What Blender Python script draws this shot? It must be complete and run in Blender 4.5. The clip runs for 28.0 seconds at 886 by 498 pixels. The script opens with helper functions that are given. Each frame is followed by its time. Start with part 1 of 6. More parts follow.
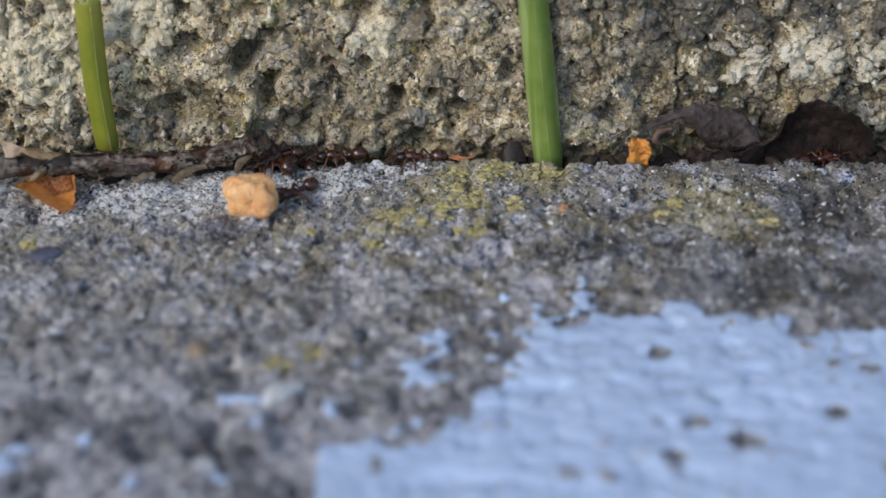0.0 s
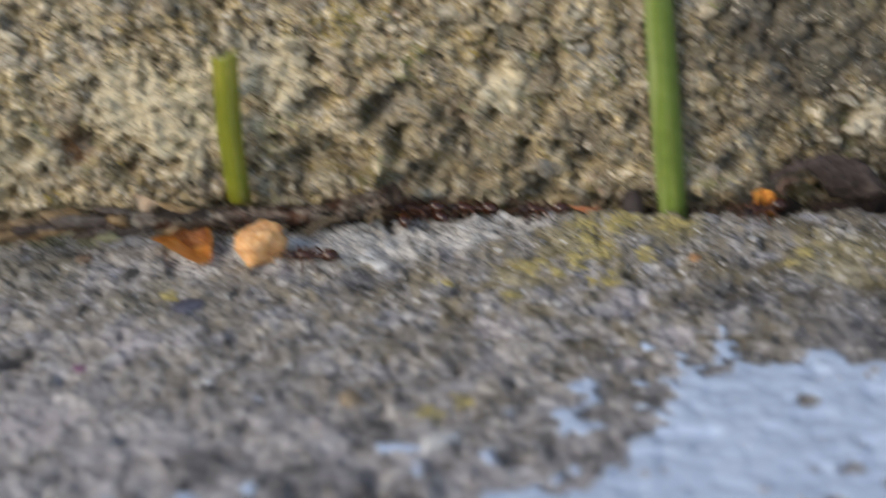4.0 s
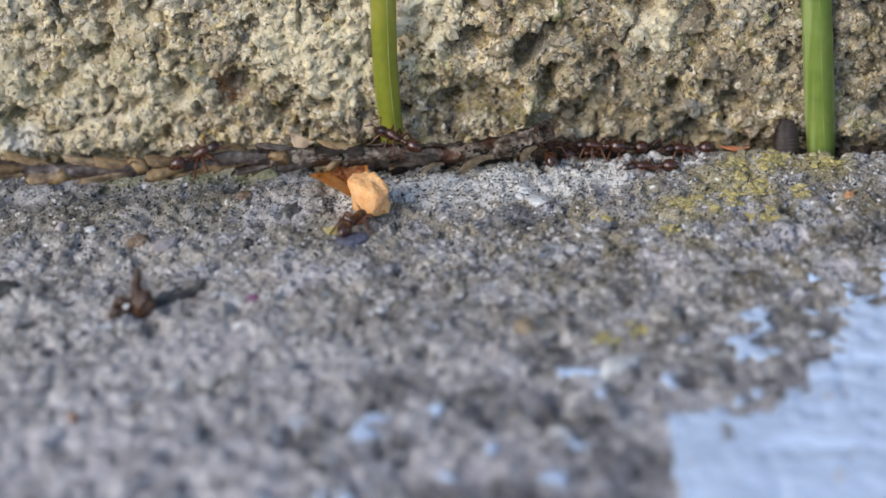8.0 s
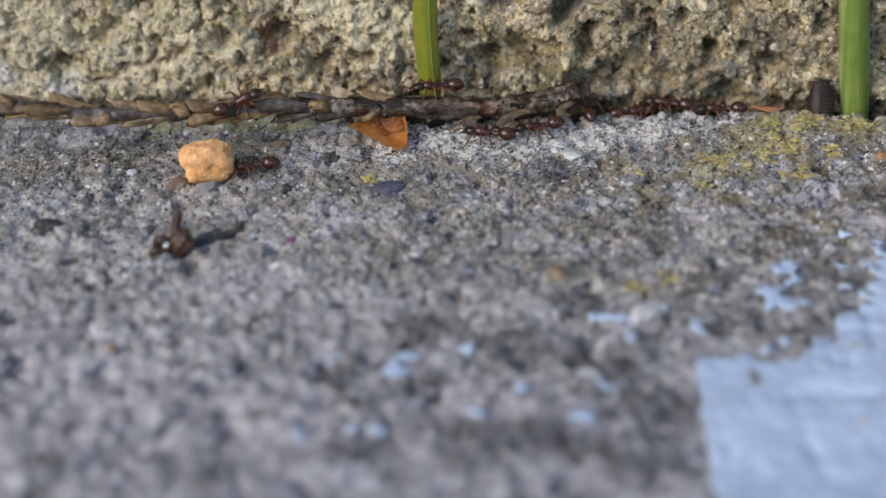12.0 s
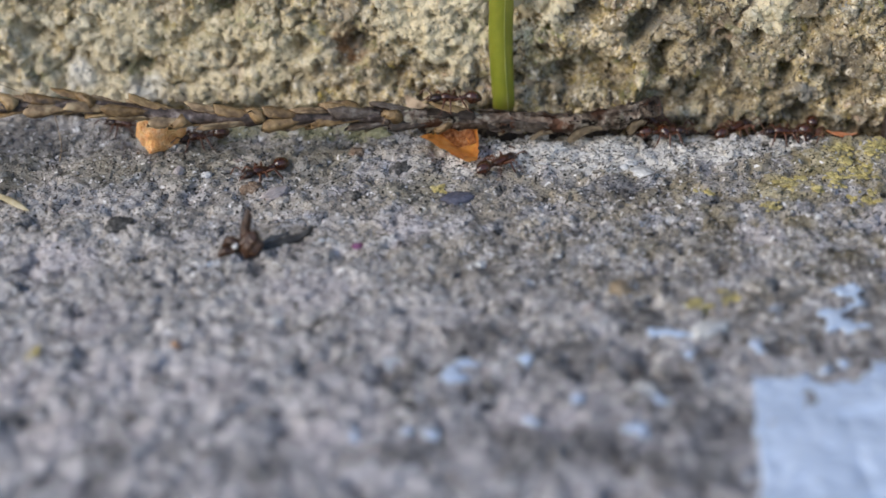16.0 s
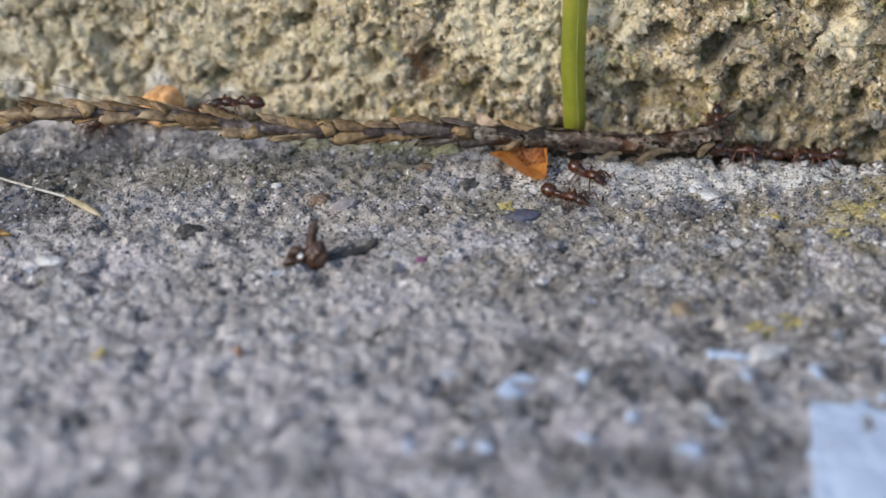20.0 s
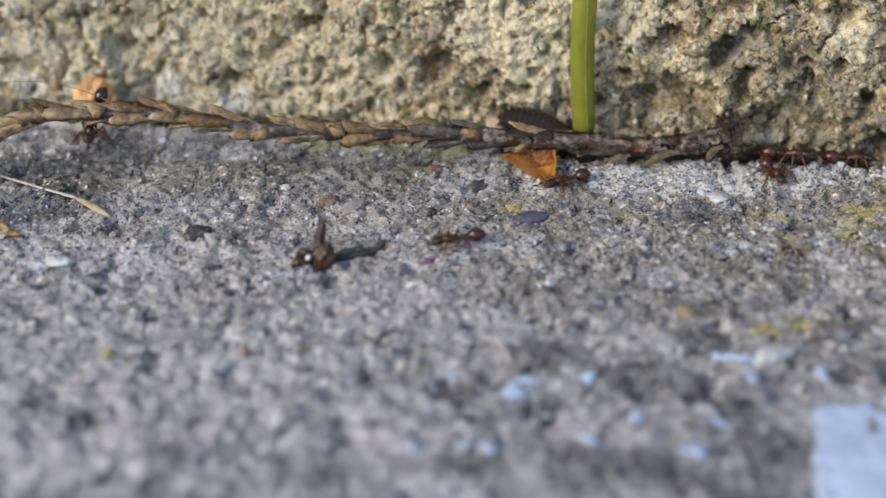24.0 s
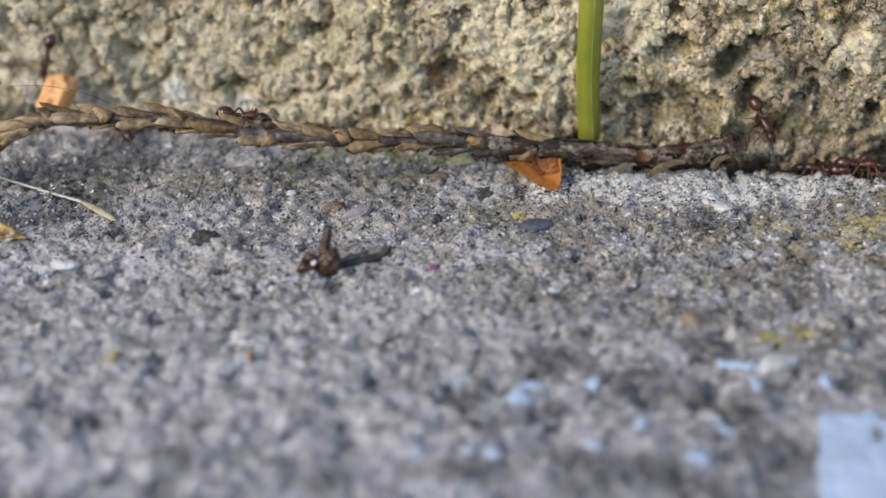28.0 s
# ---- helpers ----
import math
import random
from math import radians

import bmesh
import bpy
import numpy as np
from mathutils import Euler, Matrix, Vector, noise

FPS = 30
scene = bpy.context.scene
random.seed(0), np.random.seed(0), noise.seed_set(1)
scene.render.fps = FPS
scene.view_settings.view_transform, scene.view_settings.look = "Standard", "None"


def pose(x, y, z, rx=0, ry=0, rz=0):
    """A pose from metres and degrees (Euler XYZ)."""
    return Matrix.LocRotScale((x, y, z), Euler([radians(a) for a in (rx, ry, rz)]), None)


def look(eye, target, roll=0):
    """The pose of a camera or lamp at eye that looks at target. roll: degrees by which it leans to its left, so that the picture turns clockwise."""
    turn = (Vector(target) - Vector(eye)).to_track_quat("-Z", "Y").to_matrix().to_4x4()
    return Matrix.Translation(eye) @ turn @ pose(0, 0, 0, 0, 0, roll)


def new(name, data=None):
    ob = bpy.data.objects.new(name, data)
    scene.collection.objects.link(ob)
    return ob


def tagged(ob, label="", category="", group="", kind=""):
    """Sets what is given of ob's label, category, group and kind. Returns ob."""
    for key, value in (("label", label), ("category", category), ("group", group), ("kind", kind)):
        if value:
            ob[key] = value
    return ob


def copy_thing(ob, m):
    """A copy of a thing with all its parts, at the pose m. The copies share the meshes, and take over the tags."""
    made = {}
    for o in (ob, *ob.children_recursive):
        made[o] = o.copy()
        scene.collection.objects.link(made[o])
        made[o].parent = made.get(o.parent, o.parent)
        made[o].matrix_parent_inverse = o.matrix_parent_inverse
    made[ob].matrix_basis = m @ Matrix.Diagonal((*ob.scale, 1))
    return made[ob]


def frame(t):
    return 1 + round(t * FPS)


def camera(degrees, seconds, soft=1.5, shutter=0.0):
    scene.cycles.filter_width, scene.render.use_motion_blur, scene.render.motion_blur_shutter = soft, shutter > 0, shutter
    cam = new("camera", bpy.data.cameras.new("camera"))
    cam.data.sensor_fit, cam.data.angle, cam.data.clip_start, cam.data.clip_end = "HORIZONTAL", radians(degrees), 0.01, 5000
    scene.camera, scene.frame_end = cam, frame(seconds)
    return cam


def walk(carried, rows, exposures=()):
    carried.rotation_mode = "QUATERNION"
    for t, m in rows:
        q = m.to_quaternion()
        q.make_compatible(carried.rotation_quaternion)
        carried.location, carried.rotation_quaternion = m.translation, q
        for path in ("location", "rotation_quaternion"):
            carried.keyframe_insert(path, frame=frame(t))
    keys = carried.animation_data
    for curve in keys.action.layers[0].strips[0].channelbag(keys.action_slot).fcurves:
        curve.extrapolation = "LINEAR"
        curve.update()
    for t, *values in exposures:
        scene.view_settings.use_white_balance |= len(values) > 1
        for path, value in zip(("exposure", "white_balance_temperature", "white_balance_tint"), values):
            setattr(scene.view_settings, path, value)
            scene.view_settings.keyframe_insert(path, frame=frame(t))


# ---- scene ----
MM = 0.001
cam = camera(28.00, 28.0, soft=1.5, shutter=0.8)
cam.data.dof.use_dof = True
cam.data.dof.focus_distance = 159.5 * MM
cam.data.dof.aperture_fstop = 18.0

# seconds, eye in millimetres, turn to the left, pitch and roll in degrees
PATH = [
    (0, 29.31, -143.96, 73.33, 0.151, -29.914, -1.214),
    (0.5, 29.59, -144.19, 73.29, 0.509, -30.015, -1.311),
    (1, 29.70, -144.09, 73.35, 0.601, -30.076, -1.319),
    (1.5, 29.43, -144.31, 73.16, 0.510, -29.785, -1.211),
    (2, 29.85, -144.21, 73.16, 0.560, -29.494, -1.354),
    (2.5, 29.93, -144.71, 73.61, 0.826, -29.772, -1.409),
    (3, 29.31, -144.62, 73.75, 0.849, -29.500, -1.558),
    (3.5, 26.82, -145.32, 74.01, 0.683, -29.479, -1.649),
    (3.6, 25.37, -145.41, 74.11, 0.474, -29.491, -1.686),
    (3.7, 23.92, -145.49, 74.21, 0.330, -29.401, -1.723),
    (3.8, 22.46, -145.58, 74.30, 0.380, -28.750, -1.760),
    (3.9, 21.01, -145.66, 74.40, 0.500, -28.660, -1.798),
    (3.967, 20.04, -145.72, 74.47, 0.725, -28.420, -1.822),
    (4, 19.56, -145.75, 74.50, 0.848, -28.238, -1.835),
    (4.033, 19.15, -145.78, 74.52, 0.970, -28.110, -1.897),
    (4.1, 18.34, -145.83, 74.57, 1.180, -28.230, -2.020),
    (4.2, 17.12, -145.91, 74.65, 1.580, -28.218, -2.206),
    (4.3, 15.89, -146.00, 74.72, 1.690, -28.240, -2.392),
    (4.4, 14.67, -146.08, 74.80, 1.790, -28.400, -2.577),
    (4.5, 13.45, -146.16, 74.87, 1.619, -28.449, -2.763),
    (6.5, 8.81, -148.41, 72.87, 1.551, -28.659, -2.563),
    (7, 8.78, -149.09, 72.44, 1.770, -28.563, -2.474),
    (7.5, 8.15, -149.18, 72.04, 1.732, -28.588, -2.335),
    (8, 8.25, -149.55, 71.90, 1.923, -28.666, -2.209),
    (8.5, 8.30, -149.87, 71.54, 2.070, -29.163, -2.244),
    (9, 8.56, -150.33, 71.38, 2.055, -29.453, -2.175),
    (9.5, 8.09, -150.84, 71.08, 2.150, -29.284, -2.081),
    (10, 8.16, -151.19, 71.27, 2.343, -29.479, -1.997),
    (10.5, 7.89, -151.94, 70.73, 2.451, -29.277, -1.804),
    (11, 7.69, -152.65, 70.39, 2.496, -29.246, -1.472),
    (11.5, 7.59, -152.77, 70.42, 2.572, -29.140, -1.270),
    (12, 8.05, -153.17, 70.00, 3.106, -28.990, -1.403),
    (12.5, 7.81, -153.53, 69.87, 3.287, -28.816, -1.008),
    (14.5, 8.95, -154.44, 69.65, 5.140, -28.382, -0.527),
    (15, 9.46, -154.53, 69.76, 5.673, -28.412, -0.628),
    (15.5, 9.64, -154.67, 69.62, 5.913, -28.285, -0.764),
    (16, 10.13, -154.76, 69.60, 6.351, -28.154, -0.854),
    (16.5, 10.29, -154.79, 69.56, 6.737, -28.042, -0.829),
    (17, 10.37, -154.83, 69.63, 7.117, -27.901, -0.818),
    (17.5, 10.62, -155.02, 69.44, 7.525, -27.695, -0.719),
    (18, 11.03, -155.20, 69.30, 7.874, -27.615, -0.564),
    (18.5, 11.32, -155.39, 69.37, 8.255, -27.496, -0.643),
    (19, 11.54, -155.37, 69.20, 8.934, -27.328, -0.443),
    (19.5, 12.03, -155.54, 69.18, 9.332, -27.323, -0.619),
    (20, 12.31, -155.52, 69.17, 9.574, -27.297, -0.653),
    (20.5, 12.41, -155.47, 69.18, 9.619, -27.297, -0.613),
    (21, 12.60, -155.46, 69.10, 9.633, -27.271, -0.579),
    (21.5, 12.77, -155.51, 69.10, 9.763, -27.254, -0.650),
    (23.5, 13.34, -155.51, 69.26, 10.216, -27.261, -0.774),
    (24, 13.41, -155.67, 69.15, 10.301, -27.176, -0.820),
    (24.5, 13.46, -155.70, 69.15, 10.351, -27.169, -0.868),
    (25, 13.25, -155.78, 69.00, 10.258, -27.081, -0.702),
    (25.5, 13.43, -155.73, 69.09, 10.337, -27.099, -0.810),
    (26, 13.31, -156.00, 69.11, 10.251, -27.056, -0.720),
    (26.5, 13.06, -155.98, 69.12, 10.218, -27.031, -0.418),
    (27, 13.19, -156.14, 68.84, 10.367, -26.856, -0.370),
    (27.5, 13.06, -156.23, 68.92, 10.332, -26.837, -0.338),
    (28, 13.07, -156.33, 68.83, 10.300, -26.754, -0.370),
]


def ahead(turn, pitch):
    a, b = radians(turn), radians(pitch)
    return Vector((-math.sin(a) * math.cos(b), math.cos(a) * math.cos(b), math.sin(b)))


walk(cam, [(t, look(Vector((x, y, z)) * MM, Vector((x, y, z)) * MM + ahead(a, b), c)) for t, x, y, z, a, b, c in PATH],
     exposures=[(0.0, 0.28, 5650, 10), (2.0, 0.29, 5850, 10), (3.4, 0.29, 6000, 10), (4.2, 0.28, 6400, 10), (4.5, 0.33, 6500, 10), (6.5, 0.55, 5990, 10), (8.0, 0.52, 5870, 10), (10.0, 0.46, 5840, 10), (11.2, 0.44, 5880, 10), (12.2, 0.33, 6000, 10), (15.0, 0.41, 6050, 10), (17.0, 0.47, 6030, 10), (20.0, 0.55, 6060, 10), (28.0, 0.55, 6060, 10)])

# ---- light: open shade under a bright sky, softly from the left ----
SUN_UP, SUN_AZ = 30.0, 222.0
world = bpy.data.worlds.new("sky")
scene.world = world
world.use_nodes = True
wn = world.node_tree.nodes
sky = wn.new("ShaderNodeTexSky")
sky.sky_type = "NISHITA"
sky.sun_disc = False
sky.sun_elevation, sky.sun_rotation = radians(SUN_UP), radians(SUN_AZ)
wn["Background"].inputs["Strength"].default_value = 0.14
world.node_tree.links.new(sky.outputs[0], wn["Background"].inputs[0])
sun = new("sun", bpy.data.lights.new("sun", "SUN"))
sun.data.energy, sun.data.angle, sun.data.color = 1.35, radians(32), (1.0, 0.86, 0.68)
az = radians(SUN_AZ)
sun.matrix_world = look((0, 0, 0), (-math.sin(az) * math.cos(radians(SUN_UP)), -math.cos(az) * math.cos(radians(SUN_UP)), -math.sin(radians(SUN_UP))))


# ---- materials ----
def mat(name, stops, scale, rough=0.85, bump=0.3, fine=4.0, spots=None, island=0.0, spread=(0.3, 0.7), metal=0.0, clear=0.0, gloss_var=0.1, through_light=0.0, obrandom=0.0, depth=0.0002):
    """Two scales of noise through a row of colours, with fine relief. spots: (colour, scale, amount, softness) of flecks laid over."""
    m = bpy.data.materials.new(name)
    m.use_nodes = True
    nt, n = m.node_tree, m.node_tree.nodes
    link = nt.links.new
    bsdf = n["Principled BSDF"]
    tc = n.new("ShaderNodeTexCoord")
    big = n.new("ShaderNodeTexNoise")
    big.inputs["Scale"].default_value, big.inputs["Detail"].default_value = scale, 3.0
    small = n.new("ShaderNodeTexNoise")
    small.inputs["Scale"].default_value, small.inputs["Detail"].default_value = scale * fine, 5.0
    link(tc.outputs["Object"], big.inputs["Vector"])
    link(tc.outputs["Object"], small.inputs["Vector"])
    add = n.new("ShaderNodeMix")
    add.inputs["Factor"].default_value = 0.5
    link(big.outputs["Fac"], add.inputs["A"])
    link(small.outputs["Fac"], add.inputs["B"])
    value = add.outputs["Result"]
    for amount, made in ((island, "ShaderNodeNewGeometry"), (obrandom, "ShaderNodeObjectInfo")):
        if amount:
            src = n.new(made)
            mixer = n.new("ShaderNodeMix")
            mixer.inputs["Factor"].default_value = amount
            link(value, mixer.inputs["A"])
            link(src.outputs["Random Per Island" if made.endswith("Geometry") else "Random"], mixer.inputs["B"])
            value = mixer.outputs["Result"]
    ramp = n.new("ShaderNodeValToRGB")
    el = ramp.color_ramp.elements
    lo, hi = (spread[0] * (1 - max(island, obrandom)), 1 - (1 - spread[1]) * (1 - max(island, obrandom))) if island or obrandom else spread
    while len(el) < len(stops):
        el.new(0.5)
    for k, c in enumerate(stops):
        el[k].position = lo + (hi - lo) * k / (len(stops) - 1)
        el[k].color = (*c, 1)
    link(value, ramp.inputs["Fac"])
    colour = ramp.outputs["Color"]
    for tint, sscale, amount, soft in spots or ():
        sp = n.new("ShaderNodeTexNoise")
        sp.inputs["Scale"].default_value, sp.inputs["Detail"].default_value, sp.inputs["Roughness"].default_value = sscale, 4.0, 0.6
        off = n.new("ShaderNodeMapping")
        off.inputs["Location"].default_value = (sscale * 0.00137, tint[0], tint[1] + amount)
        link(tc.outputs["Object"], off.inputs["Vector"])
        link(off.outputs[0], sp.inputs["Vector"])
        mr = n.new("ShaderNodeMapRange")
        mr.inputs["From Min"].default_value, mr.inputs["From Max"].default_value = amount, amount + soft
        link(sp.outputs["Fac"], mr.inputs["Value"])
        mix = n.new("ShaderNodeMix")
        mix.data_type = "RGBA"
        link(mr.outputs[0], mix.inputs[0])
        link(colour, mix.inputs[6])
        mix.inputs[7].default_value = (*tint, 1)
        colour = mix.outputs[2]
    link(colour, bsdf.inputs["Base Color"])
    rr = n.new("ShaderNodeMapRange")
    rr.inputs["To Min"].default_value, rr.inputs["To Max"].default_value = max(0.05, rough - gloss_var), min(1, rough + gloss_var)
    link(small.outputs["Fac"], rr.inputs["Value"])
    link(rr.outputs[0], bsdf.inputs["Roughness"])
    bsdf.inputs["Metallic"].default_value = metal
    bsdf.inputs["Coat Weight"].default_value = clear
    if rough > 0.7:
        bsdf.inputs["Specular IOR Level"].default_value = 0.3
    if through_light:
        bsdf.inputs["Subsurface Weight"].default_value = through_light
        bsdf.inputs["Subsurface Radius"].default_value = (0.6 * MM, 0.4 * MM, 0.2 * MM)
        bsdf.inputs["Subsurface Scale"].default_value = 1.0
    if bump:
        bp = n.new("ShaderNodeBump")
        bp.inputs["Strength"].default_value, bp.inputs["Distance"].default_value = bump, depth
        link(small.outputs["Fac"], bp.inputs["Height"])
        link(bp.outputs[0], bsdf.inputs["Normal"])
    return m


def bands(m, axis, scale, tint, amount, stretch=0.03, low=0.5, high=0.62):
    """Adds long streaks that run along an axis of the thing."""
    nt, n = m.node_tree, m.node_tree.nodes
    bsdf = n["Principled BSDF"]
    tc = n.new("ShaderNodeTexCoord")
    mp = n.new("ShaderNodeMapping")
    s = [1.0, 1.0, 1.0]
    s["xyz".index(axis)] = stretch
    mp.inputs["Scale"].default_value = s
    w = n.new("ShaderNodeTexNoise")
    w.inputs["Scale"].default_value, w.inputs["Detail"].default_value = scale, 3.0
    mr = n.new("ShaderNodeMapRange")
    mr.inputs["From Min"].default_value, mr.inputs["From Max"].default_value, mr.inputs["To Max"].default_value = low, high, amount
    mix = n.new("ShaderNodeMix")
    mix.data_type = "RGBA"
    mix.inputs[7].default_value = (*tint, 1)
    old = bsdf.inputs["Base Color"].links[0].from_socket
    for a, b in ((tc.outputs["Object"], mp.inputs["Vector"]), (mp.outputs[0], w.inputs["Vector"]), (w.outputs["Fac"], mr.inputs["Value"]),
                 (mr.outputs[0], mix.inputs[0]), (old, mix.inputs[6]), (mix.outputs[2], bsdf.inputs["Base Color"])):
        nt.links.new(a, b)
    return m


def patch(m, blobs, tint, ragged=0.35, edge=0.35, amount=0.6):
    """Lays a ragged patch of one colour, such as a crust or painted-in shade, over a material round the given places:
    (x, y, z, radius) in millimetres.
    """
    nt, n = m.node_tree, m.node_tree.nodes
    bsdf = n["Principled BSDF"]
    tc = n.new("ShaderNodeTexCoord")
    total = None
    for x, y, z, r in blobs:
        d = n.new("ShaderNodeVectorMath")
        d.operation = "DISTANCE"
        d.inputs[1].default_value = (x * MM, y * MM, z * MM)
        nt.links.new(tc.outputs["Object"], d.inputs[0])
        near = n.new("ShaderNodeMapRange")
        near.inputs["From Min"].default_value, near.inputs["From Max"].default_value = r * MM, 0.0
        nt.links.new(d.outputs["Value"], near.inputs["Value"])
        if total is None:
            total = near.outputs[0]
        else:
            mx = n.new("ShaderNodeMath")
            mx.operation = "MAXIMUM"
            nt.links.new(total, mx.inputs[0])
            nt.links.new(near.outputs[0], mx.inputs[1])
            total = mx.outputs[0]
    nz = n.new("ShaderNodeTexNoise")
    nz.inputs["Scale"].default_value, nz.inputs["Detail"].default_value, nz.inputs["Roughness"].default_value = 900.0, 5.0, 0.7
    nt.links.new(tc.outputs["Object"], nz.inputs["Vector"])
    both = n.new("ShaderNodeMath")
    both.operation = "MULTIPLY_ADD"
    both.inputs[1].default_value = 0.7
    nt.links.new(total, both.inputs[0])
    nt.links.new(nz.outputs["Fac"], both.inputs[2])
    mr = n.new("ShaderNodeMapRange")
    mr.inputs["From Min"].default_value, mr.inputs["From Max"].default_value = 0.5 + ragged * 0.5, 0.5 + ragged * 0.5 + edge * 0.4
    nt.links.new(both.outputs[0], mr.inputs["Value"])
    gate = n.new("ShaderNodeMath")
    gate.operation = "MULTIPLY"
    sharp = n.new("ShaderNodeMapRange")
    sharp.inputs["From Max"].default_value, sharp.inputs["To Max"].default_value = 0.35, amount
    nt.links.new(total, sharp.inputs["Value"])
    nt.links.new(mr.outputs[0], gate.inputs[0])
    nt.links.new(sharp.outputs[0], gate.inputs[1])
    mix = n.new("ShaderNodeMix")
    mix.data_type = "RGBA"
    mix.inputs[7].default_value = (*tint, 1)
    old = bsdf.inputs["Base Color"].links[0].from_socket
    nt.links.new(gate.outputs[0], mix.inputs[0])
    nt.links.new(old, mix.inputs[6])
    nt.links.new(mix.outputs[2], bsdf.inputs["Base Color"])
    return m


def aged(m, tint, start, end, amount, axis="X"):
    """Dirt, algae or bleaching that grows from one place to another along an axis, in metres, broken up by noise."""
    nt, n = m.node_tree, m.node_tree.nodes
    bsdf = n["Principled BSDF"]
    tc = n.new("ShaderNodeTexCoord")
    xyz = n.new("ShaderNodeSeparateXYZ")
    mr = n.new("ShaderNodeMapRange")
    mr.inputs["From Min"].default_value, mr.inputs["From Max"].default_value, mr.inputs["To Max"].default_value = start, end, amount * 2
    nz = n.new("ShaderNodeTexNoise")
    nz.inputs["Scale"].default_value, nz.inputs["Detail"].default_value = 350.0, 6.0
    cut = n.new("ShaderNodeMapRange")
    cut.inputs["From Min"].default_value, cut.inputs["From Max"].default_value = 0.38, 0.62
    mul = n.new("ShaderNodeMath")
    mul.operation = "MULTIPLY"
    mix = n.new("ShaderNodeMix")
    mix.data_type = "RGBA"
    mix.inputs[7].default_value = (*tint, 1)
    old = bsdf.inputs["Base Color"].links[0].from_socket
    for a, b in ((tc.outputs["Object"], xyz.inputs[0]), (xyz.outputs[axis], mr.inputs["Value"]), (tc.outputs["Object"], nz.inputs["Vector"]), (nz.outputs["Fac"], cut.inputs["Value"]), (mr.outputs[0], mul.inputs[0]),
                 (cut.outputs[0], mul.inputs[1]), (mul.outputs[0], mix.inputs[0]), (old, mix.inputs[6]), (mix.outputs[2], bsdf.inputs["Base Color"])):
        nt.links.new(a, b)
    return m


def flecks(m, tint, scale, amount, soft=0.03):
    """Peppers a material with small specks of one colour."""
    nt, n = m.node_tree, m.node_tree.nodes
    bsdf = n["Principled BSDF"]
    tc = n.new("ShaderNodeTexCoord")
    nz = n.new("ShaderNodeTexNoise")
    nz.inputs["Scale"].default_value, nz.inputs["Detail"].default_value = scale, 3.0
    mr = n.new("ShaderNodeMapRange")
    mr.inputs["From Min"].default_value, mr.inputs["From Max"].default_value = amount, amount + soft
    mix = n.new("ShaderNodeMix")
    mix.data_type = "RGBA"
    mix.inputs[7].default_value = (*tint, 1)
    old = bsdf.inputs["Base Color"].links[0].from_socket
    for a, c in ((tc.outputs["Object"], nz.inputs["Vector"]), (nz.outputs["Fac"], mr.inputs["Value"]), (mr.outputs[0], mix.inputs[0]), (old, mix.inputs[6]), (mix.outputs[2], bsdf.inputs["Base Color"])):
        nt.links.new(a, c)
    return m


def mosaic(m, scale, dark, pale, amount):
    """Gives a material the look of crushed stone: each angular grain has its own tone, from dark to pale."""
    nt, n = m.node_tree, m.node_tree.nodes
    bsdf = n["Principled BSDF"]
    tc = n.new("ShaderNodeTexCoord")
    warp = n.new("ShaderNodeTexNoise")
    warp.inputs["Scale"].default_value, warp.inputs["Detail"].default_value = scale * 0.8, 2.0
    shift = n.new("ShaderNodeVectorMath")
    shift.operation = "MULTIPLY_ADD"
    shift.inputs[1].default_value = (0.9 / scale,) * 3
    cell = n.new("ShaderNodeTexVoronoi")
    cell.inputs["Scale"].default_value = scale
    tone = n.new("ShaderNodeSeparateColor")
    ramp = n.new("ShaderNodeValToRGB")
    el = ramp.color_ramp.elements
    el[0].position, el[0].color = 0.1, (*dark, 1)
    el[1].position, el[1].color = 0.95, (*pale, 1)
    some = n.new("ShaderNodeMapRange")
    some.inputs["From Min"].default_value, some.inputs["From Max"].default_value, some.inputs["To Max"].default_value = 0.25, 0.75, amount
    mix = n.new("ShaderNodeMix")
    mix.data_type = "RGBA"
    old = bsdf.inputs["Base Color"].links[0].from_socket
    for a, b in ((tc.outputs["Object"], warp.inputs["Vector"]), (warp.outputs["Color"], shift.inputs[0]), (tc.outputs["Object"], shift.inputs[2]), (shift.outputs[0], cell.inputs["Vector"]), (cell.outputs["Color"], tone.inputs[0]),
                 (tone.outputs[0], ramp.inputs["Fac"]), (tone.outputs[1], some.inputs["Value"]), (some.outputs[0], mix.inputs[0]), (old, mix.inputs[6]), (ramp.outputs["Color"], mix.inputs[7]), (mix.outputs[2], bsdf.inputs["Base Color"])):
        nt.links.new(a, b)
    return m


# lime crust and yellow lichen on the slab: places in millimetres
LIME = [(2, -6, 0, 6), (8, -6, 0, 7), (14, -5, 0, 6), (19, -4, 0, 5), (24, -2.5, 0, 4), (-4, -9, 0, 3.5)]
LICHEN = [(31.3, -8.7, 1.5), (35.2, -9.8, 0.9), (28.8, -9.6, 0.7), (25.0, -11.4, 0.9), (26.0, -10.4, 0.6), (31.6, -14.1, 1.4), (23.2, -15.7, 0.8), (17.6, -13.3, 0.8),
          (19.2, -32.1, 0.9), (16.5, -34.0, 1.0), (-5.8, -14.3, 0.6), (56.4, -13.7, 0.7), (30.2, -6.0, 1.2), (32.5, -4.2, 1.4), (29.8, -3.6, 1.0), (38.5, -4.0, 1.5),
          (34.0, -2.4, 1.6), (49.0, -10.0, 0.6), (47.5, -11.5, 0.5), (29.0, -11.6, 0.7), (-33.0, -45.0, 0.7), (27.4, -12.8, 0.6)]
